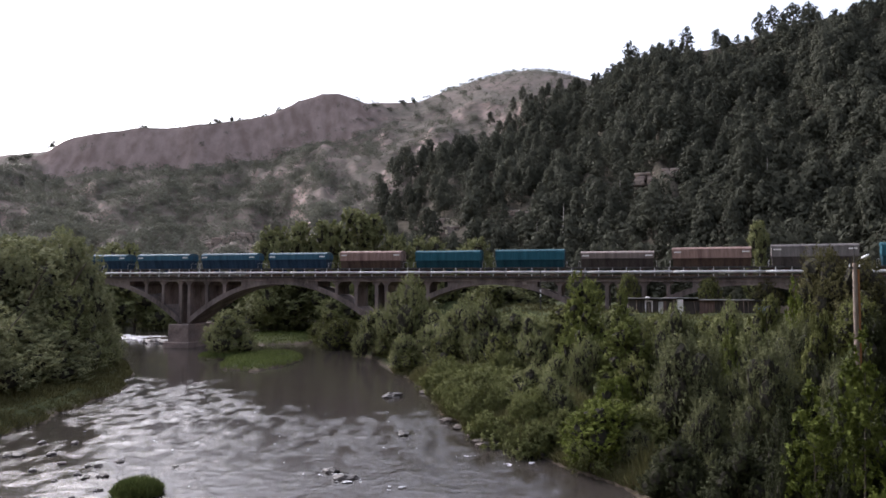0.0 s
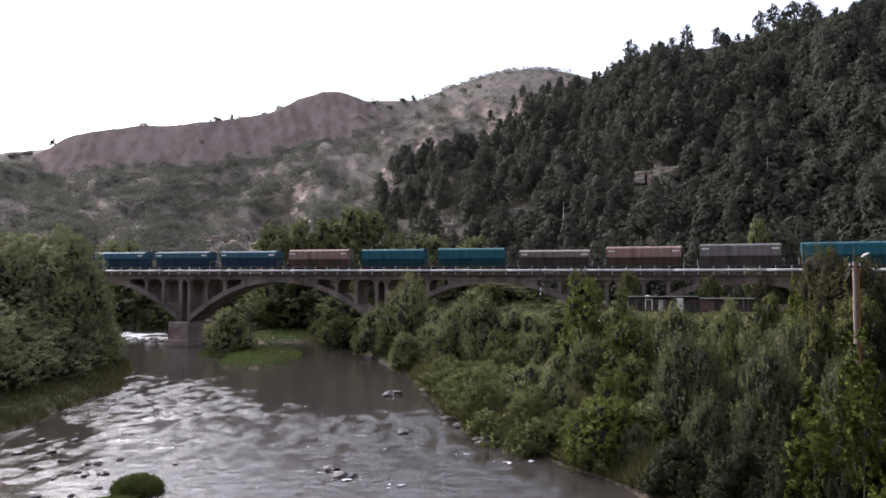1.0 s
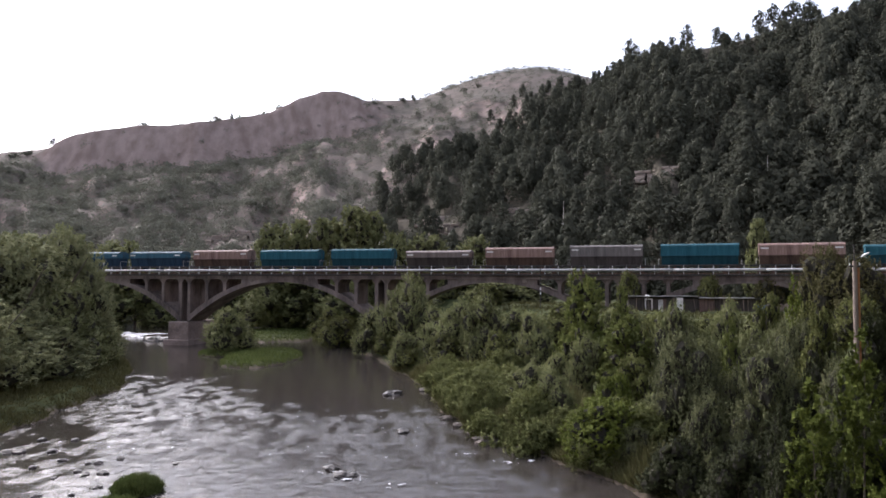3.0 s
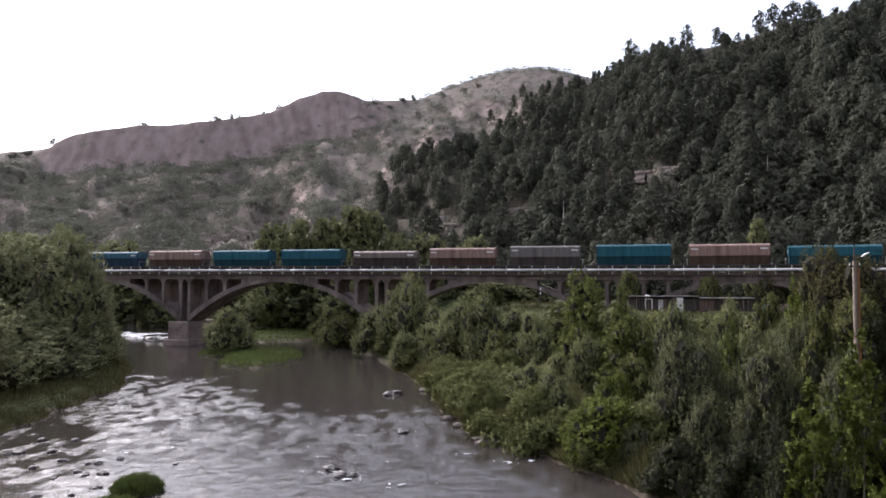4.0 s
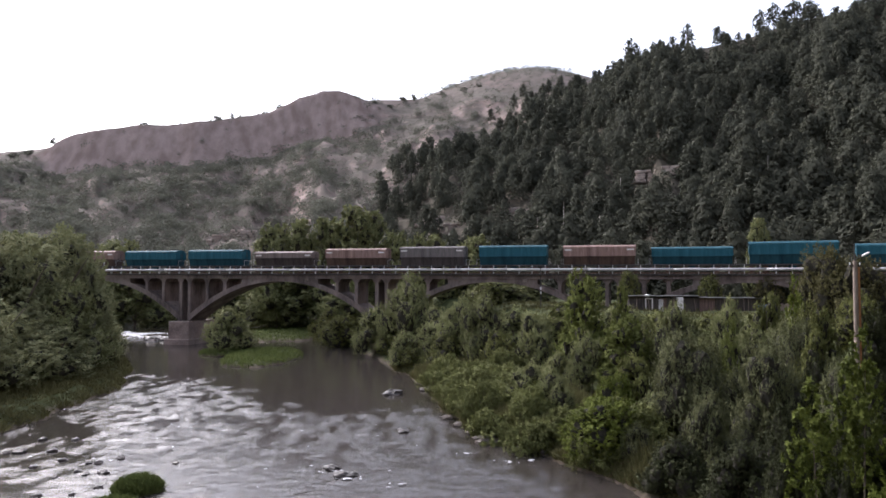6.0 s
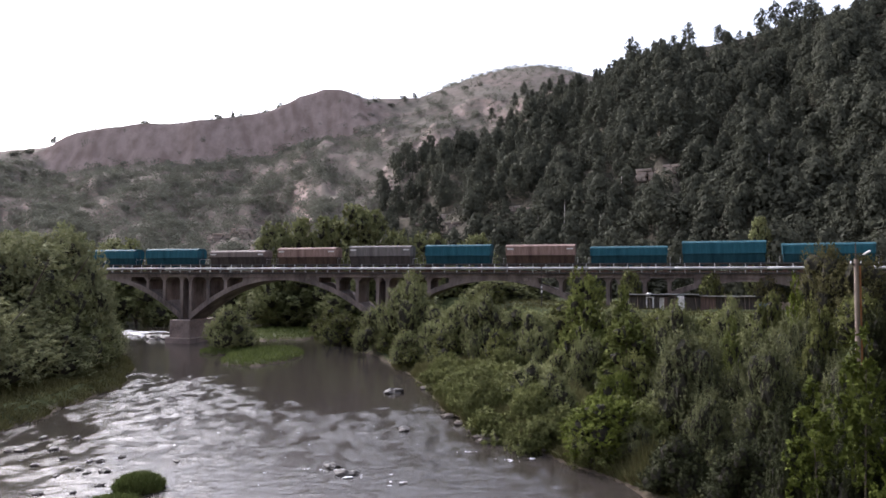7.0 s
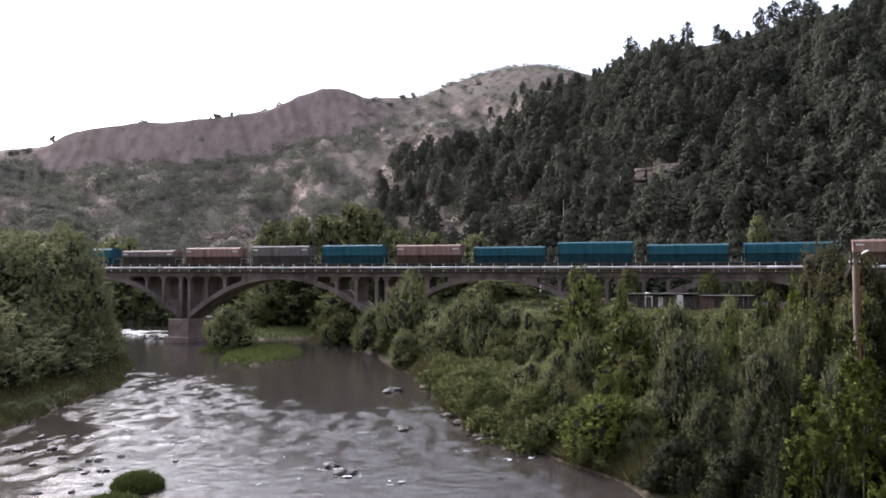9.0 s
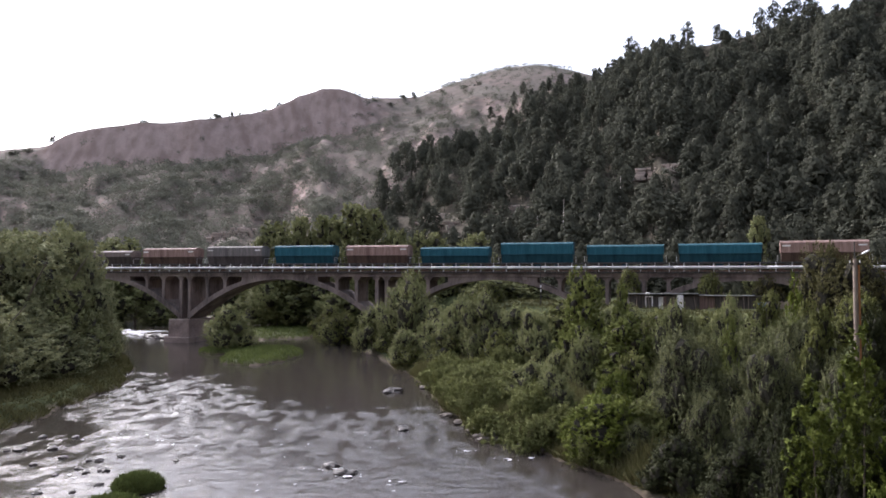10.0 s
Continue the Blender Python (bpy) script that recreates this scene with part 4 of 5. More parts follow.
FAR_BANK = [
    ("willow1", -32.6, 107.0, 7.1, 4.0), ("far0", -72.9, 165.0, 11.9, 8.2), ("far0", -70.0, 178.0, 12.0, 9.8), ("far0", -46.6, 162.0, 11.9, 9.8),
    ("far0", -36.0, 156.0, 12.9, 10.3), ("far0", -27.3, 150.0, 12.1, 9.1), ("far0", -19.8, 142.0, 10.9, 7.1), ("far0", -82.3, 165.0, 14.6, 10.9),
    ("far0", 10.0, 128.0, 11.5, 5.7), ("far0", 15.4, 130.0, 11.0, 5.7), ("far0", -60.5, 180.0, 12.3, 10.9), ("alder1", -21.3, 132.0, 5.9, 4.4),
    ("alder0", 26.5, 99.0, 12.6, 1.9)]
GROVE = [
    ("far1", -35.8, 150.0, 23.1, 5.8), ("far1", -32.2, 156.0, 24.6, 5.6), ("far1", -25.8, 152.0, 24.7, 5.5), ("far1", -19.0, 150.0, 27.0, 7.0),
    ("far1", -15.5, 156.0, 26.4, 5.2), ("far1", 55.4, 122.0, 22.1, 2.7), ("far0", -125.6, 205.0, 24.6, 12.5), ("far0", -107.9, 200.0, 23.4, 9.9),
    ("far0", -95.6, 205.0, 22.7, 10.2), ("far0", -10.2, 150.0, 21.6, 5.8), ("far0", -2.9, 148.0, 20.9, 6.5), ("far0", 6.6, 146.0, 20.4, 6.5)]
for _n, _lst in (("bushes of the right bank", RIGHT_BANK), ("bushes of the right bank", RIGHT_NEAR), ("bushes of the right bank", RIGHT_LOW), ("bushes of the right bank", RIGHT_FILL), ("bushes of the right bank", RIGHT_MORE),
                 ("trees of the left bank", LEFT_BANK), ("trees of the far bank", FAR_BANK), ("trees behind the railway", GROVE)):
    for _j, (_key, _px, _py, _top, _r) in enumerate(_lst):
        _h = max(_top - float(height(_px, _py)), 1.2)
        plant(_key, _px, _py, _h, _r, (_j * 77) % 360, _n)

# tall weeds over the grassy bank
_g = random.Random(41)
for _i in range(62):
    _py = _g.uniform(41, 76)
    _px = float(np.interp(_py, RIVER_Y, RIVER_R)) + 0.2 + _g.random() ** 1.3 * (4.4 + (_py - 44) * 0.14)
    _h = _g.uniform(1.4, 3.2)
    plant(("herb0", "herb1", "herb0")[_i % 3], _px, _py, _h, _h * _g.uniform(0.5, 0.8), _i * 61, "weeds of the bank")

# unseen trees, added beside and behind the viewer to shade the near right bank
for _px, _py, _h, _r in ((25, 16, 17, 6.5), (29.5, 27, 17, 6.5), (22, 6, 16, 6.0), (20, -5, 15, 6.0), (38, 37, 16, 7.0)):
    plant("alder0", _px, _py, _h, _r, _px * 40, "trees of the near bank")

# pines and bushes on the ridge
for _u, _h, _r in ((0.272, 15, 4.5), (0.316, 7, 2), (0.355, 13, 3.5), (0.325, 6, 2.5), (0.408, 6, 2), (0.462, 12, 3), (0.482, 13, 3.4), (0.512, 11, 4.5), (0.535, 10, 3.5), (0.19, 6, 2.5), (0.222, 6, 2), (0.247, 8, 2.6), (0.43, 5, 1.6)):
    _px, _py = hill_place(_u, 0.985)
    plant("pine0", float(_px), float(_py), _h, _r, _u * 900, "pines on the ridge", 0.4)
for _u, _h, _r in ((-0.565, 5.5, 2.2), (-0.62, 3, 5), (-0.60, 3, 4), (-0.434, 3, 2.5), (-0.33, 4, 4), (-0.308, 6, 1.6), (-0.295, 3, 2.5), (-0.258, 3, 3), (-0.238, 4, 2.5), (-0.10, 2.5, 2), (-0.078, 2.5, 2), (-0.06, 3.5, 3), (-0.044, 5.5, 2), (-0.003, 4, 2), (0.03, 2.5, 3), (0.05, 2.5, 3)):
    _px, _py = hill_place(_u, 0.94 if _u < -0.06 else 0.99)
    plant("shrub0", float(_px), float(_py), _h * 0.85, _r * 1.05, _u * 900, "bushes on the skyline", 0.3)


def stamp(name, label, category, kinds, spots, material):
    """Very many plants in one mesh: each spot is x, y, height, width, turn."""
    vs, base = [], 0
    g = np.random.default_rng(5)
    pick = g.integers(0, len(kinds), len(spots))
    z = height(spots[:, 0], spots[:, 1])
    for k, kv in enumerate(kinds):
        sp, zz = spots[pick == k], z[pick == k]
        c, s = np.cos(sp[:, 4])[:, None], np.sin(sp[:, 4])[:, None]
        w, h = sp[:, 3][:, None], sp[:, 2][:, None]
        x = (kv[None, :, 0] * c - kv[None, :, 1] * s) * w + sp[:, 0][:, None]
        y = (kv[None, :, 0] * s + kv[None, :, 1] * c) * w + sp[:, 1][:, None]
        vs.append(np.stack((x, y, kv[None, :, 2] * h + zz[:, None] - 0.2), -1).reshape(-1, 3))
    v = np.concatenate(vs)
    me = mesh_np(name, v, None, np.arange(len(v)).reshape(-1, 3), material)
    return tagged(new(name, me), label, category, kind="stuff")


def pine_cloud(seed, n):
    """Points of a pine of height 1 and width 1: a ragged rounded crown of tufted boughs on a thin stem."""
    g = np.random.default_rng(seed)
    k = 26
    tz = 0.30 + 0.68 * (np.arange(k) + g.uniform(0, 1, k)) / k
    tr = 0.40 * np.sqrt(np.clip(1.02 - tz, 0.01, 1) * 1.5) * g.uniform(0.25, 1.0, k)
    ta = np.arange(k) * 2.4 + g.uniform(-0.4, 0.4, k)
    c = np.stack((np.cos(ta) * tr, np.sin(ta) * tr, tz), -1)
    w = g.integers(0, k, n)
    d = unit(g.normal(size=(n, 3)) + np.array((0, 0, 0.35)))
    p = c[w] + d * (g.uniform(0.55, 1.0, n) * g.uniform(0.10, 0.17, k)[w])[:, None] * np.array((1, 1, 0.55))
    nn = unit(d * 0.5 + unit(p * np.array((1, 1, 0))) * 0.6 + g.normal(size=(n, 3)) * 0.16 + np.array((0, 0, 0.45)))
    v, _ = leaf_faces(p, unit(g.normal(size=(n, 3)) + d * 0.5), nn, 0.096 * g.uniform(0.7, 1.3, n), 0.07 * g.uniform(0.7, 1.3, n))
    stem = np.array([[0.03, 0, 0], [0, 0, 0.95], [-0.03, 0, 0], [0, 0.03, 0], [0, 0, 0.95], [0, -0.03, 0]])
    return np.concatenate((v, stem))


def shrub_cloud(seed, n):
    g = np.random.default_rng(seed)
    c = g.normal(size=(5, 3)) * np.array((0.25, 0.25, 0.12)) + np.array((0, 0, 0.5))
    w = g.integers(0, 5, n)
    d = unit(g.normal(size=(n, 3)) + np.array((0, 0, 0.4)))
    p = c[w] + d * g.uniform(0.2, 0.36, n)[:, None] * np.array((1, 1, 1.2))
    v, _ = leaf_faces(p, unit(d * 0.3 + g.normal(size=(n, 3)) * 0.7), unit(g.normal(size=(n, 3)) * 0.35 + d + np.array((0, 0, 0.5))), g.uniform(0.12, 0.22, n), g.uniform(0.09, 0.16, n))
    return v


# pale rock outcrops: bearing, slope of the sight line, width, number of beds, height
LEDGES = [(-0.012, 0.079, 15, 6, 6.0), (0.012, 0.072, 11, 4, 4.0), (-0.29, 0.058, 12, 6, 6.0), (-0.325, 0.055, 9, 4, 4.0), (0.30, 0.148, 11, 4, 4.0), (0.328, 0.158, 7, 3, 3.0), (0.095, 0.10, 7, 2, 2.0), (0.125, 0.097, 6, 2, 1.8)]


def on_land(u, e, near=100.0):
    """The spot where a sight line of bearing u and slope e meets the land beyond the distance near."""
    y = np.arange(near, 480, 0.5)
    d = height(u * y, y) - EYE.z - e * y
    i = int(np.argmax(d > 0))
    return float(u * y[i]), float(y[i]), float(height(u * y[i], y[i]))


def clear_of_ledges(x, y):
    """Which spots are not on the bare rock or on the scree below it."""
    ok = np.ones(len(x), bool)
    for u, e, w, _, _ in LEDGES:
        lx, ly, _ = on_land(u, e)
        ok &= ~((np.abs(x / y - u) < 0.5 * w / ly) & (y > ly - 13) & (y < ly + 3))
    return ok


def build_woods():
    g = np.random.default_rng(11)
    n = 3500
    u, t = g.uniform(-0.1, 0.72, n), g.uniform(0.0, 0.97, n) ** 0.8
    x, y = hill_place(u, t)
    dens = 0.62 + 0.5 * fbm(x * 0.02, y * 0.02, 71, 3)
    ok = (u > forest_edge(t) + g.normal(size=n) * 0.03) & (g.uniform(size=n) < dens * (y / 300))
    ok &= clear_of_ledges(x, y)
    x, y, t = x[ok], y[ok], t[ok]
    k = len(x)
    h = g.uniform(6.0, 13.0, k) * (1 - 0.22 * smooth01((t - 0.70) / 0.18))
    spots = np.stack((x, y, h, (h + 1.5) * g.uniform(0.55, 0.75, k), g.uniform(0, 6.28, k)), -1)
    stamp("pinewood", "dense dark pinewood on a steep hillside", "forest", [pine_cloud(s, 470) for s in (1, 2, 3, 4)], spots, PINE)
    n = 2600
    u, t = g.uniform(-0.1, 0.72, n), g.uniform(0.0, 0.95, n)
    ok = (u > forest_edge(t) + 0.01) & (g.uniform(size=n) < 0.75)
    x, y = hill_place(u[ok], t[ok])
    ok = clear_of_ledges(x, y)
    x, y = x[ok], y[ok]
    k = len(x)
    spots = np.stack((x, y, g.uniform(3.5, 8, k), g.uniform(3.5, 7, k), g.uniform(0, 6.28, k)), -1)
    stamp("understorey", "mixed leafy growth between the pines", "undergrowth", [shrub_cloud(s, 90) for s in (5, 6)], spots, PINE)
    n = 17000
    u, t = g.uniform(-0.9, 0.19, n), g.uniform(0.0, 0.98, n)
    x, y = hill_place(u, t)
    f = fbm(u * 34, t * 12, 81, 4)
    left = smooth01((-0.12 - u) / 0.1)
    low = smooth01((0.90 - t) / 0.10)
    dens = (0.34 + 0.42 * smooth01((f + 0.35) / 0.7)) * (0.55 + 0.45 * left) * np.where(u < -0.14, 0.05 + 0.95 * low, 0.45 + 0.5 * low)
    ok = (u < forest_edge(t)) & (g.uniform(size=n) < dens)
    ok &= clear_of_ledges(x, y)
    x, y = x[ok], y[ok]
    k = len(x)
    w = g.uniform(2.2, 5.4, k)
    spots = np.stack((x, y, w * g.uniform(0.7, 1.1, k), w, g.uniform(0, 6.28, k)), -1)
    stamp("hillside_scrub", "patchy green scrub, greyed for haze, on the dry hillside", "scrub", [shrub_cloud(s, 60) for s in (7, 8, 9)], spots, SHRUB)


build_woods()


def build_far_scrub():
    """Thin scrub over the hill behind, and bare dead trunks in the wood."""
    g = np.random.default_rng(13)
    x, y = g.uniform(-160, 330, 2400), g.uniform(520, 830, 2400)
    ok = fbm(x * 0.012, y * 0.012, 15, 3) + g.uniform(-0.5, 0.5, 2400) > -0.25
    x, y = x[ok], y[ok]
    k = len(x)
    w = g.uniform(2.5, 6.5, k)
    stamp("far_scrub", "sparse dusky scrub on the hill behind", "scrub", [shrub_cloud(s, 50) for s in (17, 18)], np.stack((x, y, w * 0.7, w, g.uniform(0, 6.28, k)), -1), SHRUB)
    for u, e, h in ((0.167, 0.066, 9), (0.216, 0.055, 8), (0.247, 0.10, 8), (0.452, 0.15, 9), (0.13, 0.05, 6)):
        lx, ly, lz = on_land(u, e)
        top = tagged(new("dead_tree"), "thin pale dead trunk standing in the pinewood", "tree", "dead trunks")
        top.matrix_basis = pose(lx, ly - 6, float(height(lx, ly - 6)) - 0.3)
        bm = bmesh.new()
        tube(bm, (0, 0, 0), (0.3, 0, h + 3), 0.17, 0.05, 6)
        part("trunk", bm, PALEWOOD, top)
        bm = bmesh.new()
        for i in range(4):
            z = h * (0.5 + 0.14 * i)
            tube(bm, (0.15, 0, z), (0.15 + (-1) ** i * 0.7, 0.3, z + 0.5), 0.04, 0.015, 5)
        part("branch", bm, PALEWOOD, top)


PALEWOOD = mat("bleached_wood", (0.30, 0.27, 0.24), (0.50, 0.47, 0.43), 2.0, 0.9, 0.3)
build_far_scrub()

# ---- small things of the river, the banks and the terrace ----


def rock_mesh(name, seed, material, flat=0.6):
    """A worn stone about one metre across."""
    bm = bmesh.new()
    bmesh.ops.create_icosphere(bm, subdivisions=3, radius=0.5)
    for v in bm.verts:
        n = noise.fractal(v.co * 2.2 + Vector((seed * 7.1, 0, 0)), 1.0, 2.0, 4)
        v.co *= 1 + 0.42 * n
        v.co.z *= flat
    for f in bm.faces:
        f.smooth = False
    me = bpy.data.meshes.new(name)
    bm.to_mesh(me)
    bm.free()
    me.materials.append(material)
    return me


ROCKS_WET = [rock_mesh("wet_stone", s, ROCK_W, 0.55) for s in range(4)]
ROCKS_DRY = [rock_mesh("bank_stone", s + 10, ROCK, 0.6) for s in range(3)]
# stones in the shallows: x, y, width
STONES = [-28.5, 46, 0.5, -27.8, 46.2, 0.9, -25.8, 46.5, 0.8, -26, 49.8, 0.6, -28.4, 49.8, 0.6, -23.9, 44.2, 0.5, -21.6, 41.7, 0.5, -21.3, 43.6, 0.6,
          -19.9, 41.3, 0.8, -20.8, 41, 0.5, -18.8, 38.5, 0.5, -21.3, 37, 0.5, -20.4, 44.6, 0.5, -16.5, 43.5, 0.4, -24.8, 42.6, 0.5, -19.6, 37.3, 0.4, -22.2, 40.3, 0.35,
          -21.9, 43.5, 0.35, -5.8, 40.8, 1.2, -5.2, 41.0, 0.7, -6.7, 42.4, 1.1, -3.0, 52.5, 1.1, -5.0, 69.6, 2.0, -5.6, 69.9, 1.0, -53.6, 129.6, 3.2, -50.4, 128.8, 2.8, -48.2, 128.2, 3.0, -46.0, 127.8, 2.2, -51.8, 130.4, 3.4, -54.5, 132, 3.6, -52.8, 131, 2.8, -51, 129, 2.6, -56, 134, 2.2]
for _i in range(0, len(STONES), 3):
    _x, _y, _w = STONES[_i:_i + 3]
    _o = tagged(new("river_stone", ROCKS_WET[_i % 4]), "dark wet stone breaking the surface of the shallows", "stone", "stones in the river")
    _o.matrix_basis = pose(_x, _y, 0.02, 0, 0, _i * 50) @ Matrix.Diagonal((_w, _w * 0.8, _w * 0.75, 1))
# stones along the right bank: x, y, width, height
BANK = [3.25, 49.4, 2.1, 1.2, 7.4, 45.3, 0.95, 1.1, 6.6, 46, 0.7, 0.7, 4.4, 48.6, 0.8, 0.6, -1.7, 72, 1.6, 0.9, 0.1, 64.7, 1.0, 0.7, 0.3, 57.3, 1.1, 0.7, 1.2, 54.6, 0.9, 0.6, 2.2, 52, 1.0, 0.6, 5.3, 47.4, 0.7, 0.6,
        9.0, 43, 1.0, 0.7, 10.5, 40.5, 1.2, 0.7]
for _i in range(0, len(BANK), 4):
    _x, _y, _w, _h = BANK[_i:_i + 4]
    _o = tagged(new("bank_stone", ROCKS_DRY[_i % 3]), "grey-brown boulder at the water's edge", "stone", "stones of the bank")
    _o.matrix_basis = pose(_x, _y, 0.12, 0, 0, _i * 31) @ Matrix.Diagonal((_w, _w * 0.8, _h, 1))
_bm = box(bmesh.new(), -1.3, 1.3, -0.9, 0.9, 0, 0.28, 0.05)
for _v in _bm.verts:
    _v.co += Vector((noise.noise(_v.co * 1.3), noise.noise(_v.co * 1.7 + Vector((5, 0, 0))), 0)) * 0.25
_me = bpy.data.meshes.new("slab")
_bm.to_mesh(_me)
_bm.free()
_me.materials.append(PALE_ROCK)
_o = tagged(new("concrete_slab", _me), "pale broken concrete slab lying at the water's edge", "slab")
_o.matrix_basis = pose(-1.4, 79.0, 0.3, 4, -5, 12)


def build_driftwood():
    """Bleached branches that lodged before the pier."""
    g = random.Random(3)
    for px, py, pz, turn in ((-52.6, 128.6, 0.9, 20), (-50.0, 128.0, 0.8, -15)):
        bm = bmesh.new()
        tube(bm, (-1.8, 0, 0), (1.6, 0.1, 0.35), 0.16, 0.09, 7)
        for i in range(5):
            x = -1.2 + i * 0.6
            tube(bm, (x, 0, 0.1), (x + g.uniform(0.3, 0.9), g.uniform(-0.4, 0.4), g.uniform(0.5, 1.1)), 0.06, 0.02, 5)
        me = bpy.data.meshes.new("driftwood")
        bm.to_mesh(me)
        bm.free()
        me.materials.append(BARK)
        ob = tagged(new("driftwood", me), "dark driftwood branch lodged on stones before the pier", "driftwood", "driftwood")
        ob.matrix_basis = pose(px, py, pz, 0, 4, turn)


build_driftwood()


def blades(name, label, category, x, y, z, tall, wide, lean, material, seed):
    """Grass or reeds in one mesh: a bent blade of two leaves at each spot."""
    g = np.random.default_rng(seed)
    n = len(x)
    p = np.stack((x, y, z), -1)
    d = unit(g.normal(size=(n, 3)) * lean + np.array((0, 0, 1)))
    v, q = leaf_faces(p, d, unit(np.cross(d, g.normal(size=(n, 3)))), tall * g.uniform(0.5, 1.2, n), wide * g.uniform(0.6, 1.3, n))
    return mesh_np(name, v, None, q, material)


def bank_grass():
    g = np.random.default_rng(91)

    def strip(n, side, y0, y1, d0, d1, tall, wide, lean, material, name, label, patch=0.0):
        y = g.uniform(y0, y1, n)
        d = d0 + (d1 - d0) * g.uniform(0, 1, n) ** 1.3
        x = np.interp(y, RIVER_Y, RIVER_R) + d if side > 0 else np.interp(y, RIVER_Y, RIVER_L) - d
        keep = vnoise(x * 0.35, y * 0.35, 93) + g.normal(size=n) * 0.3 > patch
        x, y = x[keep], y[keep]
        z = height(x, y) - 0.05
        keep = z > 0.0
        hs = (0.75 + 0.45 * vnoise(x[keep] * 0.6, y[keep] * 0.6, 95))
        me = blades(name, label, "grass", x[keep], y[keep], z[keep], tall * hs, wide, lean, material, 97)
        tagged(new(name, me), label, "grass", kind="stuff")
    strip(60000, -1, 44, 100, -0.6, 24, 0.62, 0.13, 0.45, GRASS, "bank_grass", "long dull green grass on the river bank", -9)
    strip(70000, 1, 36, 82, -0.4, 11, 1.5, 0.13, 0.35, GRASS, "bank_reeds", "tall green reeds and grass along the water", -1.2)
    strip(22000, 1, 28, 90, -1.2, 0.9, 1.0, 0.13, 0.7, GRASS, "edge_grass", "grass hanging over the water's edge", -9)
    strip(9000, 1, 36, 80, -0.3, 2.6, 0.9, 0.10, 0.6, DRYGRASS, "dry_reeds", "dry straw-coloured reeds at the water's edge", -0.1)
    strip(30000, 1, 36, 130, 5, 45, 0.75, 0.16, 0.5, GRASS, "terrace_grass", "rough grass on the terrace under the viaduct", -0.5)
    # islets
    n = 16000
    a, r = g.uniform(0, 6.283, n), np.sqrt(g.uniform(0, 1, n))
    k = g.uniform(size=n) < 0.5
    x = np.where(k, -26.0 + 5.8 * r * np.cos(a), -33 + 11 * r * np.cos(a))
    y = np.where(k, 101 + 11.8 * r * np.sin(a), 142 + 17 * r * np.sin(a))
    m = g.uniform(size=n) < 0.18
    x, y = np.where(m, -33 + 4.6 * r * np.cos(a), x), np.where(m, 107 + 4.6 * r * np.sin(a), y)
    z = height(x, y)
    ok = z > 0.02
    me = blades("islet_grass", "", "", x[ok], y[ok], z[ok] - 0.05, 0.5, 0.15, 0.5, ISLET, 99)
    tagged(new("islet_grass", me), "low bright green grass on the gravel islets", "grass", kind="stuff")
    # two round tufts in the shallows
    for tx, ty, tw in ((-16.4, 37.9, 1.3), (-16.0, 33.9, 1.6)):
        n = 5200
        a, r = g.uniform(0, 6.283, n), np.sqrt(g.uniform(0, 1, n))
        x, y = tw * r * np.cos(a), tw * 0.85 * r * np.sin(a)
        dome = 0.75 * np.sqrt(np.clip(1 - r * r, 0, 1))
        top = tagged(new("grass_tuft"), "rounded green grass tuft growing in the shallows", "grass tuft", "grass tufts")
        top.location = (tx, ty, -0.1)
        me = blades("blades", "", "", x, y, dome * g.uniform(0.55, 1.0, n), np.full(n, 0.42), 0.09, 0.5, ISLET, int(tw * 100))
        part_np("leaf_mass", me, top)
        bm = bmesh.new()
        bmesh.ops.create_icosphere(bm, subdivisions=3, radius=1, matrix=Matrix.Diagonal((tw * 0.95, tw * 0.8, 0.66, 1)))
        part("root_mound", bm, GRASS, top, "matted grass mound")


bank_grass()


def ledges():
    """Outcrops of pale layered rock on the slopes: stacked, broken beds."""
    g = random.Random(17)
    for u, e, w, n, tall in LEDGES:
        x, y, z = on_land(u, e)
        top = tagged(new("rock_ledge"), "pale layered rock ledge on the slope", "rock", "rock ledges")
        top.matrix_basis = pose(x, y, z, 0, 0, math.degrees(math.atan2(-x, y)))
        for i in range(n):
            zz = -tall / 2 + tall * i / n
            a = -w / 2 + g.uniform(0, w * 0.3)
            while a < w / 2 - 0.5:
                b = a + g.uniform(1.2, 4.0)
                bm = box(bmesh.new(), a, min(b, w / 2) - 0.06, -1.2 + zz * 0.45 + g.uniform(0, 0.5), 4 + zz * 0.45, zz, zz + tall / n * g.uniform(0.72, 0.95), 0.1)
                for v in bm.verts:
                    v.co += Vector((noise.noise(v.co + Vector((i, 0, x))), noise.noise(v.co + Vector((0, i, y))), 0.4 * noise.noise(v.co * 0.8))) * 0.3
                part("rock_bed", bm, PALE_ROCK, top)
                a = b + g.uniform(0, 0.9)


ledges()

BOARD_D = mat("dark_boards", (0.03, 0.027, 0.025), (0.10, 0.085, 0.075), 1.5, 0.9, 0.4, stretch=(3, 3, 0.4))
BOARD_B = mat("brown_boards", (0.09, 0.06, 0.05), (0.20, 0.14, 0.12), 1.5, 0.9, 0.4, stretch=(3, 3, 0.4))
TIN = mat("weathered_tin", (0.20, 0.20, 0.195), (0.60, 0.59, 0.58), 0.8, 0.55, 0.2, metal=0.2)
ROOF = mat("dull_roofing", (0.05, 0.045, 0.042), (0.16, 0.145, 0.135), 0.8, 0.7, 0.3)
WHITE = mat("chalky_white_paint", (0.55, 0.54, 0.53), (0.80, 0.79, 0.78), 1.5, 0.7, 0.1)
TARP = mat("blue_plastic_sheet", (0.045, 0.09, 0.19), (0.09, 0.16, 0.29), 1.5, 0.5, 0.3)
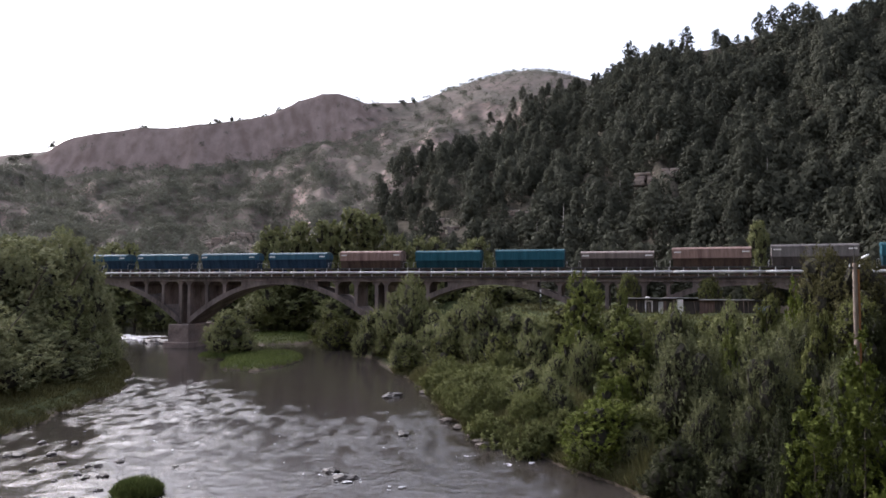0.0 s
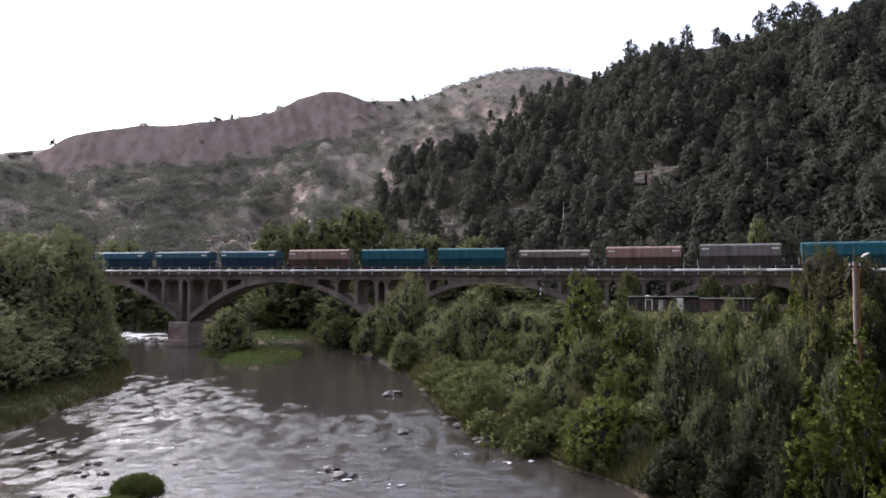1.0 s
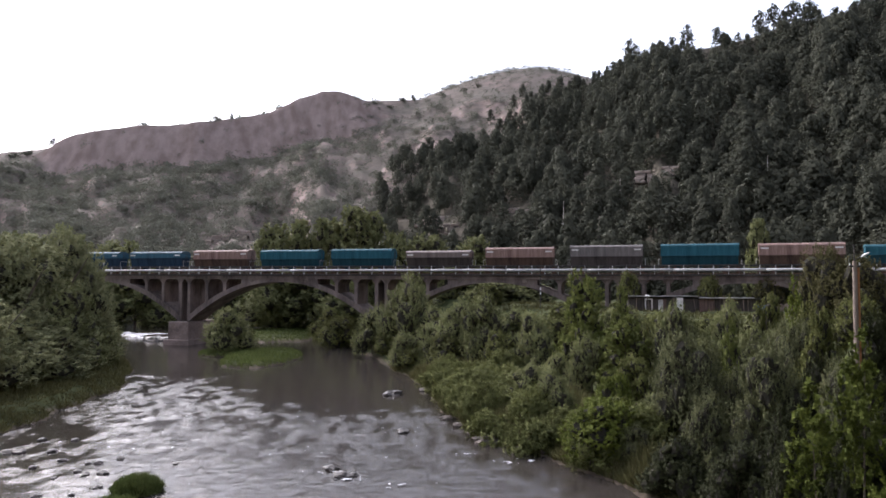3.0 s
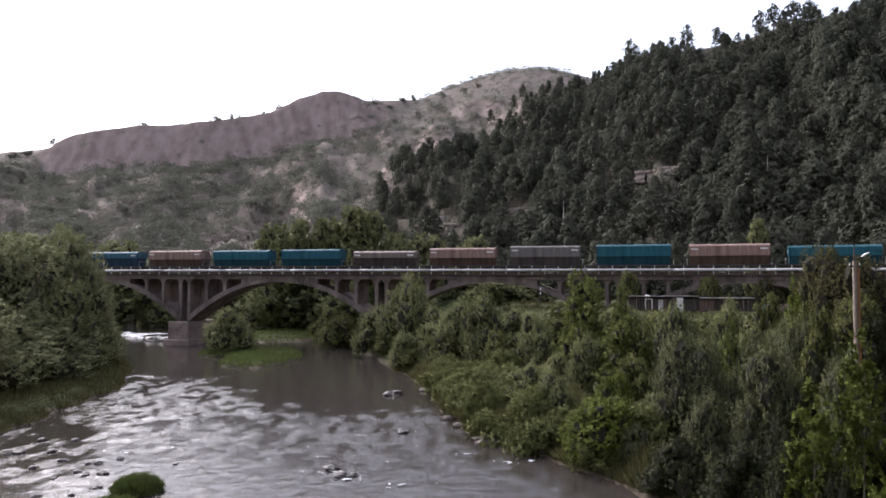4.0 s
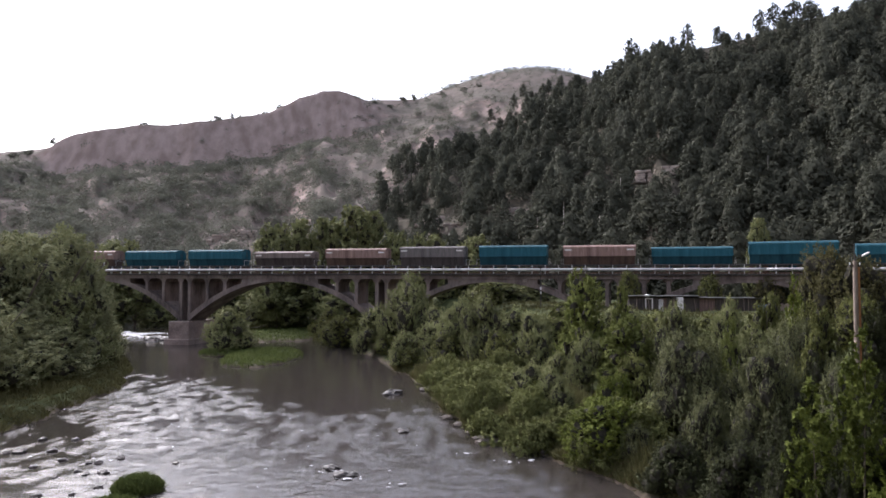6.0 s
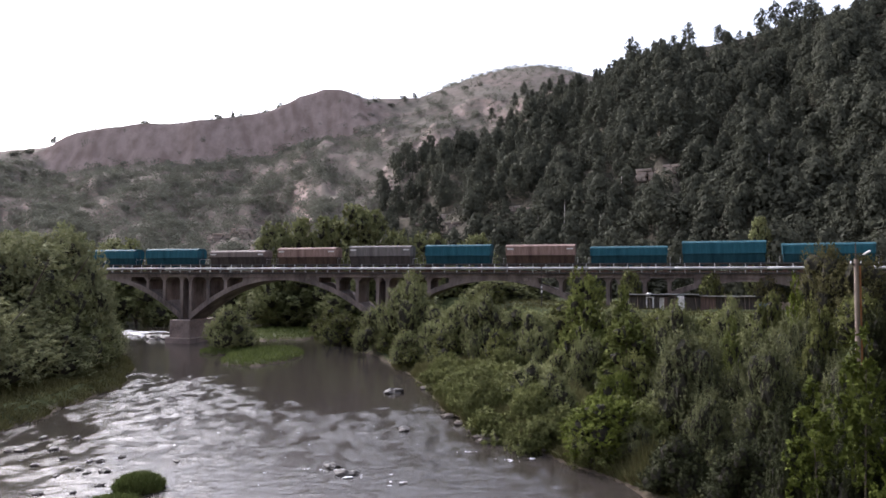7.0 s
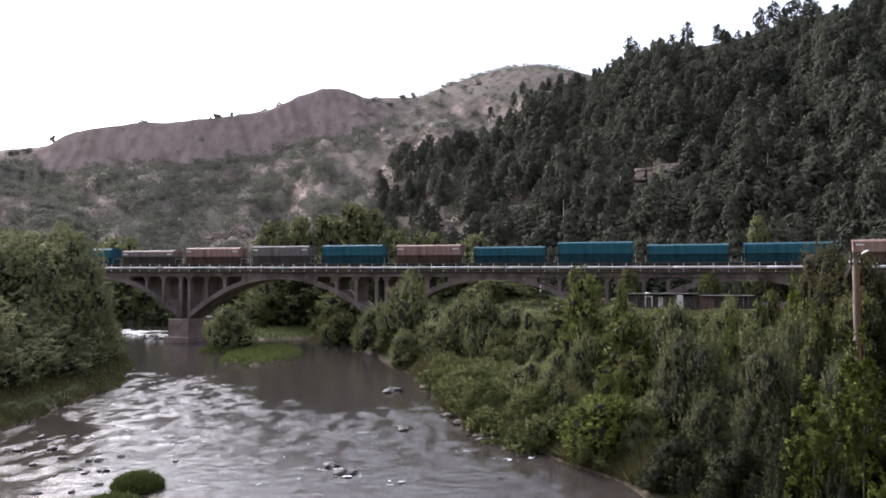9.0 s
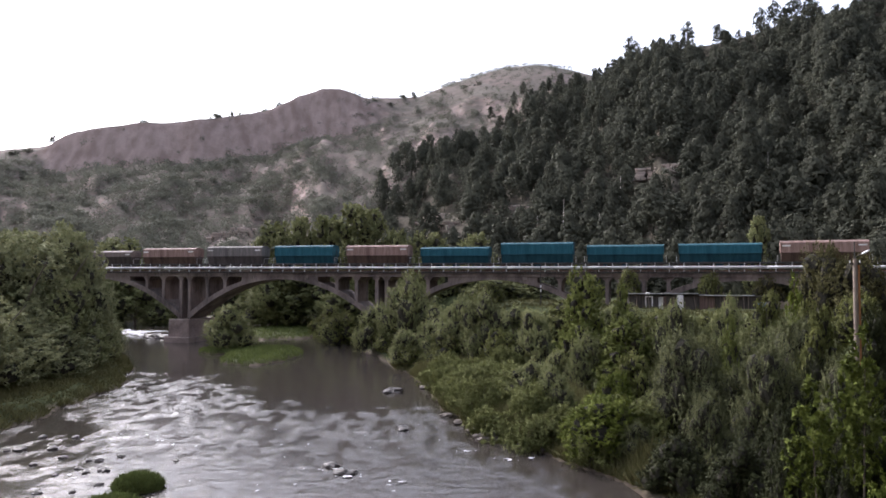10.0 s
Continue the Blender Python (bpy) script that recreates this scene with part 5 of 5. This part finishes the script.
WOODPOLE = mat("grey_weathered_pole", (0.15, 0.115, 0.09), (0.28, 0.225, 0.185), 1.2, 0.9, 0.4, stretch=(3, 3, 0.3))
RUSTPOLE = mat("orange_rust", (0.26, 0.10, 0.04), (0.42, 0.19, 0.08), 2.0, 0.8, 0.3)


def build_shed():
    """A long low shack of scrap boards and tin sheets on the terrace."""
    g = random.Random(5)
    top = tagged(new("scrap_shed"), "long low shack of dark boards and tin roofing on the terrace", "shed")
    gz = 7.1
    top.matrix_basis = pose(24.6, 92.5, gz, 0, 0, -4)
    x = 0.0
    while x < 16.2:
        w = g.uniform(0.5, 1.1)
        m = BOARD_B if 8.9 < x < 10.6 or g.random() < 0.18 else BOARD_D
        bm = box(bmesh.new(), x, x + w - 0.03, 0, 0.07, 0, 1.92 + g.uniform(-0.15, 0.1), 0.01)
        part("wall_board", bm, m, top)
        x += w
    for xa, xb in ((0.0, 0.07), (16.1, 16.17)):
        part("end_wall", box(bmesh.new(), xa, xb, 0.07, 4.0, 0, 1.6, 0.01), BOARD_D, top)
    part("back_wall", box(bmesh.new(), 0, 16.2, 4.0, 4.07, 0, 1.62, 0.01), BOARD_D, top)
    x = -0.25
    while x < 16.4:
        w = g.uniform(1.4, 2.2)
        dz = g.uniform(-0.05, 0.07) - (0.2 if x > 9 else 0)
        bm = bmesh.new()
        n = 10
        rows = [[bm.verts.new((x + w * i / n, y, z + dz + 0.03 * math.sin(i * 2.2))) for y, z in ((-0.5, 2.14), (4.3, 1.66), (4.3, 1.69), (-0.5, 2.18))] for i in range(n + 1)]
        for a, b in zip(rows, rows[1:]):
            for j in range(4):
                bm.faces.new((a[j], b[j], b[(j + 1) % 4], a[(j + 1) % 4]))
        bmesh.ops.recalc_face_normals(bm, faces=bm.faces)
        part("roof_sheet", bm, ROOF, top)
        x += w * 0.96
    for xa, xb, z in ((-0.2, 4.4, 2.15), (4.5, 8.9, 2.18), (9.0, 16.1, 1.96)):
        part("eaves_strip", box(bmesh.new(), xa, xb, -0.56, -0.51, z - 0.04, z + 0.08, 0.01), TIN, top, "pale tin eaves strip")
    # a leaning white door frame, a pale board and a white panel before the wall
    bm = bmesh.new()
    box(bm, 2.15, 2.3, -0.12, -0.02, 0, 1.85)
    box(bm, 3.0, 3.15, -0.12, -0.02, 0, 1.85)
    box(bm, 2.3, 3.0, -0.12, -0.02, 1.7, 1.85)
    part("door_frame", bm, WHITE, top, "white leaning door frame")
    part("pale_board", box(bmesh.new(), 3.9, 4.5, -0.08, -0.01, 0, 1.7, 0.01), TIN, top, "pale weathered board")
    part("white_panel", box(bmesh.new(), 6.2, 7.0, -0.5, -0.1, 0, 2.0, 0.03), WHITE, top, "white upright panel")
    bm = bmesh.new()
    bmesh.ops.create_icosphere(bm, subdivisions=2, radius=0.32, matrix=pose(2.5, 0.2, 2.15) @ Matrix.Diagonal((1.2, 1, 0.6, 1)))
    part("roof_bundle", bm, WHITE, top, "white bundle on the roof")
    for i in range(9):
        x = g.uniform(0.4, 15.5)
        bm = box(bmesh.new(), -0.03, 0.03, -0.03, 0.03, 0, g.uniform(1.6, 2.5), 0.005)
        bmesh.ops.transform(bm, matrix=pose(x, -0.35 - g.uniform(0, 0.3), 0, g.uniform(-6, 2), g.uniform(-8, 8), 0), verts=bm.verts)
        part("prop", bm, WOODPOLE, top)


build_shed()


def build_stack():
    bm = bmesh.new()
    bmesh.ops.create_grid(bm, x_segments=14, y_segments=12, size=1)
    for v in bm.verts:
        x, y = v.co.x, v.co.y
        e = max(abs(x), abs(y))
        v.co = Vector((x * 0.85, y * 0.7, (0.95 if e < 0.75 else 0.95 * (1 - (e - 0.75) / 0.25)) + 0.07 * noise.noise(Vector((x * 3, y * 3, 0)))))
    top = tagged(new("covered_stack"), "low stack under a blue plastic sheet beside the shed", "tarpaulin")
    top.matrix_basis = pose(42.0, 92.0, float(height(42.0, 92.0)), 0, 0, 8)
    part("sheet", bm, TARP, top)
    part("stack", box(bmesh.new(), -0.6, 0.6, -0.5, 0.5, -0.1, 0.85, 0.05), BOARD_D, top)
    top = tagged(new("board_fence"), "short fence of grey boards beside the shed", "fence")
    top.matrix_basis = pose(43.6, 93.5, float(height(44, 93.5)) - 0.1, 0, 0, -4)
    for i in range(14):
        part("fence_board", box(bmesh.new(), i * 0.24, i * 0.24 + 0.21, 0, 0.03, 0, 1.1 + 0.08 * math.sin(i * 2.1), 0.005), WOODPOLE, top)
    for z in (0.3, 0.85):
        part("fence_rail", box(bmesh.new(), 0, 3.36, 0.034, 0.08, z, z + 0.08), WOODPOLE, top)


build_stack()


def build_lamp_pole():
    """A timber street-lamp pole with a rusty pipe strapped to it."""
    x, y = 22.5, 38.0
    gz = float(height(x, y))
    top = tagged(new("street_lamp"), "weathered street lamp pole with white lamp head and rusty conduit", "street lamp")
    top.matrix_basis = pose(x, y, gz - 0.4)
    H = 12.75 - gz + 0.4
    bm = bmesh.new()
    tube(bm, (0, 0, 0), (0.0, 0, H - 0.3), 0.16, 0.115, 12)
    part("pole", bm, WOODPOLE, top)
    bm = bmesh.new()
    tube(bm, (0.18, -0.03, 0), (0.17, -0.03, H - 0.65), 0.06, 0.06, 8)
    part("conduit", bm, RUSTPOLE, top, "orange rusty conduit")
    bm = bmesh.new()
    tube(bm, (-0.02, 0, H - 0.8), (-0.02, 0, H + 0.62), 0.035, 0.03, 8)
    part("mast", bm, STEEL_D, top)
    bm = box(bmesh.new(), -0.32, 0.32, -0.04, 0.04, H - 0.62, H - 0.52, 0.01)
    part("cross_arm", bm, BOARD_D, top)
    for q in (-0.28, 0.26):
        bm = bmesh.new()
        tube(bm, (q, 0, H - 0.52), (q, 0, H - 0.38), 0.035, 0.025, 8)
        part("insulator", bm, WHITE, top, "white insulator")
    bm = bmesh.new()
    tube(bm, (0, 0, H - 0.25), (0.32, -0.1, H - 0.02), 0.022, n=6)
    arm = part("lamp_arm", bm, STEEL_D, top)
    bm = bmesh.new()
    bmesh.ops.create_uvsphere(bm, u_segments=12, v_segments=8, radius=1, matrix=pose(0.5, -0.15, H + 0.06, 0, -28, 0) @ Matrix.Diagonal((0.26, 0.10, 0.065, 1)))
    head = part("lamp_head", bm, WHITE, arm, "white lamp head")


build_lamp_pole()


def build_line_post():
    """A thin dark pole with pale plates before the viaduct, and a signal post on it."""
    x, y, _ = line(15.6, -2.2)
    gz = float(height(x, y))
    top = tagged(new("marker_post"), "thin dark pole with two pale plates before the viaduct", "post")
    top.matrix_basis = pose(x, y, gz - 0.2)
    bm = bmesh.new()
    tube(bm, (0, 0, 0), (0, 0, 13.3 - gz), 0.09, 0.07, 8)
    part("pole", bm, STEEL_D, top)
    for z in (10.05, 9.4):
        part("plate", box(bmesh.new(), -0.1, 0.1, -0.13, -0.1, z - gz, z - gz + 0.4, 0.01), WHITE, top, "pale plate")
    x, y, a = line(-64.2, 0.9)
    top = tagged(new("signal_post"), "short pale signal post behind the viaduct railing", "signal")
    top.matrix_basis = pose(x, y, 12.2, 0, 0, math.degrees(a))
    bm = bmesh.new()
    tube(bm, (0, 0, 0), (0, 0, 1.9), 0.05, 0.05, 8)
    part("post", bm, STEEL_L, top)
    part("signal_box", box(bmesh.new(), -0.12, 0.12, -0.1, 0.1, 1.85, 2.3, 0.03), STEEL_L, top)


build_line_post()


def build_rapids():
    """White water: a broken sheet over the weir and crests in the shallows."""
    g = np.random.default_rng(23)

    def sheet(name, label, x0, x1, y0, y1, nx, ny, field, lift):
        xs, ys = np.linspace(x0, x1, nx), np.linspace(y0, y1, ny)
        x, y = np.meshgrid(xs, ys)
        f = field(x, y)
        z = lift * np.clip(f, 0, 1) + 0.02 * vnoise(x * 3, y * 3, 3) + 0.03
        i = (np.arange(ny - 1)[:, None] * nx + np.arange(nx - 1)[None])
        q = np.stack((i, i + 1, i + nx + 1, i + nx), -1).reshape(-1, 4)
        fc = (f[:-1, :-1] + f[1:, 1:] + f[1:, :-1] + f[:-1, 1:]).reshape(-1) / 4
        q = q[fc > 0]
        idx, inv = np.unique(q, return_inverse=True)
        me = mesh_np(name, np.stack((x, y, z), -1).reshape(-1, 3)[idx], inv.reshape(-1, 4), None, FOAM, True)
        tagged(new(name, me), label, "white water", kind="stuff")
    sheet("weir_foam", "white foaming water tumbling over a low weir", -72, -50, 128, 158, 220, 200,
          lambda x, y: 0.8 * fbm(x * 0.7, y * 0.4, 7, 4) + 0.45 - ((x + 62.5) / 8.5) ** 2 - ((y - 141) / 8.5) ** 2, 0.3)
    rims = ((-5.5, 40.2), (-6.6, 41.7), (-2.2, 39.0), (3.4, 43.9), (1.2, 46.0), (5.4, 44.4))

    def wash(x, y):
        f = 0.8 * fbm(x * 3.4, y * 5.2, 31, 3) - 0.98
        for px, py in rims:
            f = f + 0.82 * np.exp(-((x - px) / 1.0) ** 2 - ((y - py) / 0.4) ** 2)
        return f
    sheet("stone_wash", "thin white water breaking round the stones", -22, 6, 38, 71, 420, 520, wash, 0.05)


build_rapids()


FLECKS = []


def build_flecks():
    """Patches of foam that drift down the river."""
    g = random.Random(29)
    shapes = []
    for k in range(4):
        bm = bmesh.new()
        n = 12
        ring = [bm.verts.new((math.cos(i * 6.283 / n) * g.uniform(0.05, 0.2), math.sin(i * 6.283 / n) * g.uniform(0.02, 0.07), 0.0)) for i in range(n)]
        mid = bm.verts.new((0, 0, 0.02))
        for i in range(n):
            bm.faces.new((ring[i], ring[(i + 1) % n], mid))
        me = bpy.data.meshes.new("foam_patch")
        bm.to_mesh(me)
        bm.free()
        me.materials.append(FOAM)
        shapes.append(me)
    for i in range(16):
        ob = tagged(new("foam_patch", shapes[i % 4]), "small patch of pale foam drifting on the river", "foam", "drifting foam")
        FLECKS.append((ob, g.uniform(-29, -2), g.uniform(48, 68), g.uniform(0.9, 1.4), g.uniform(-0.12, 0.2), g.uniform(-25, 25)))


build_flecks()


motions()
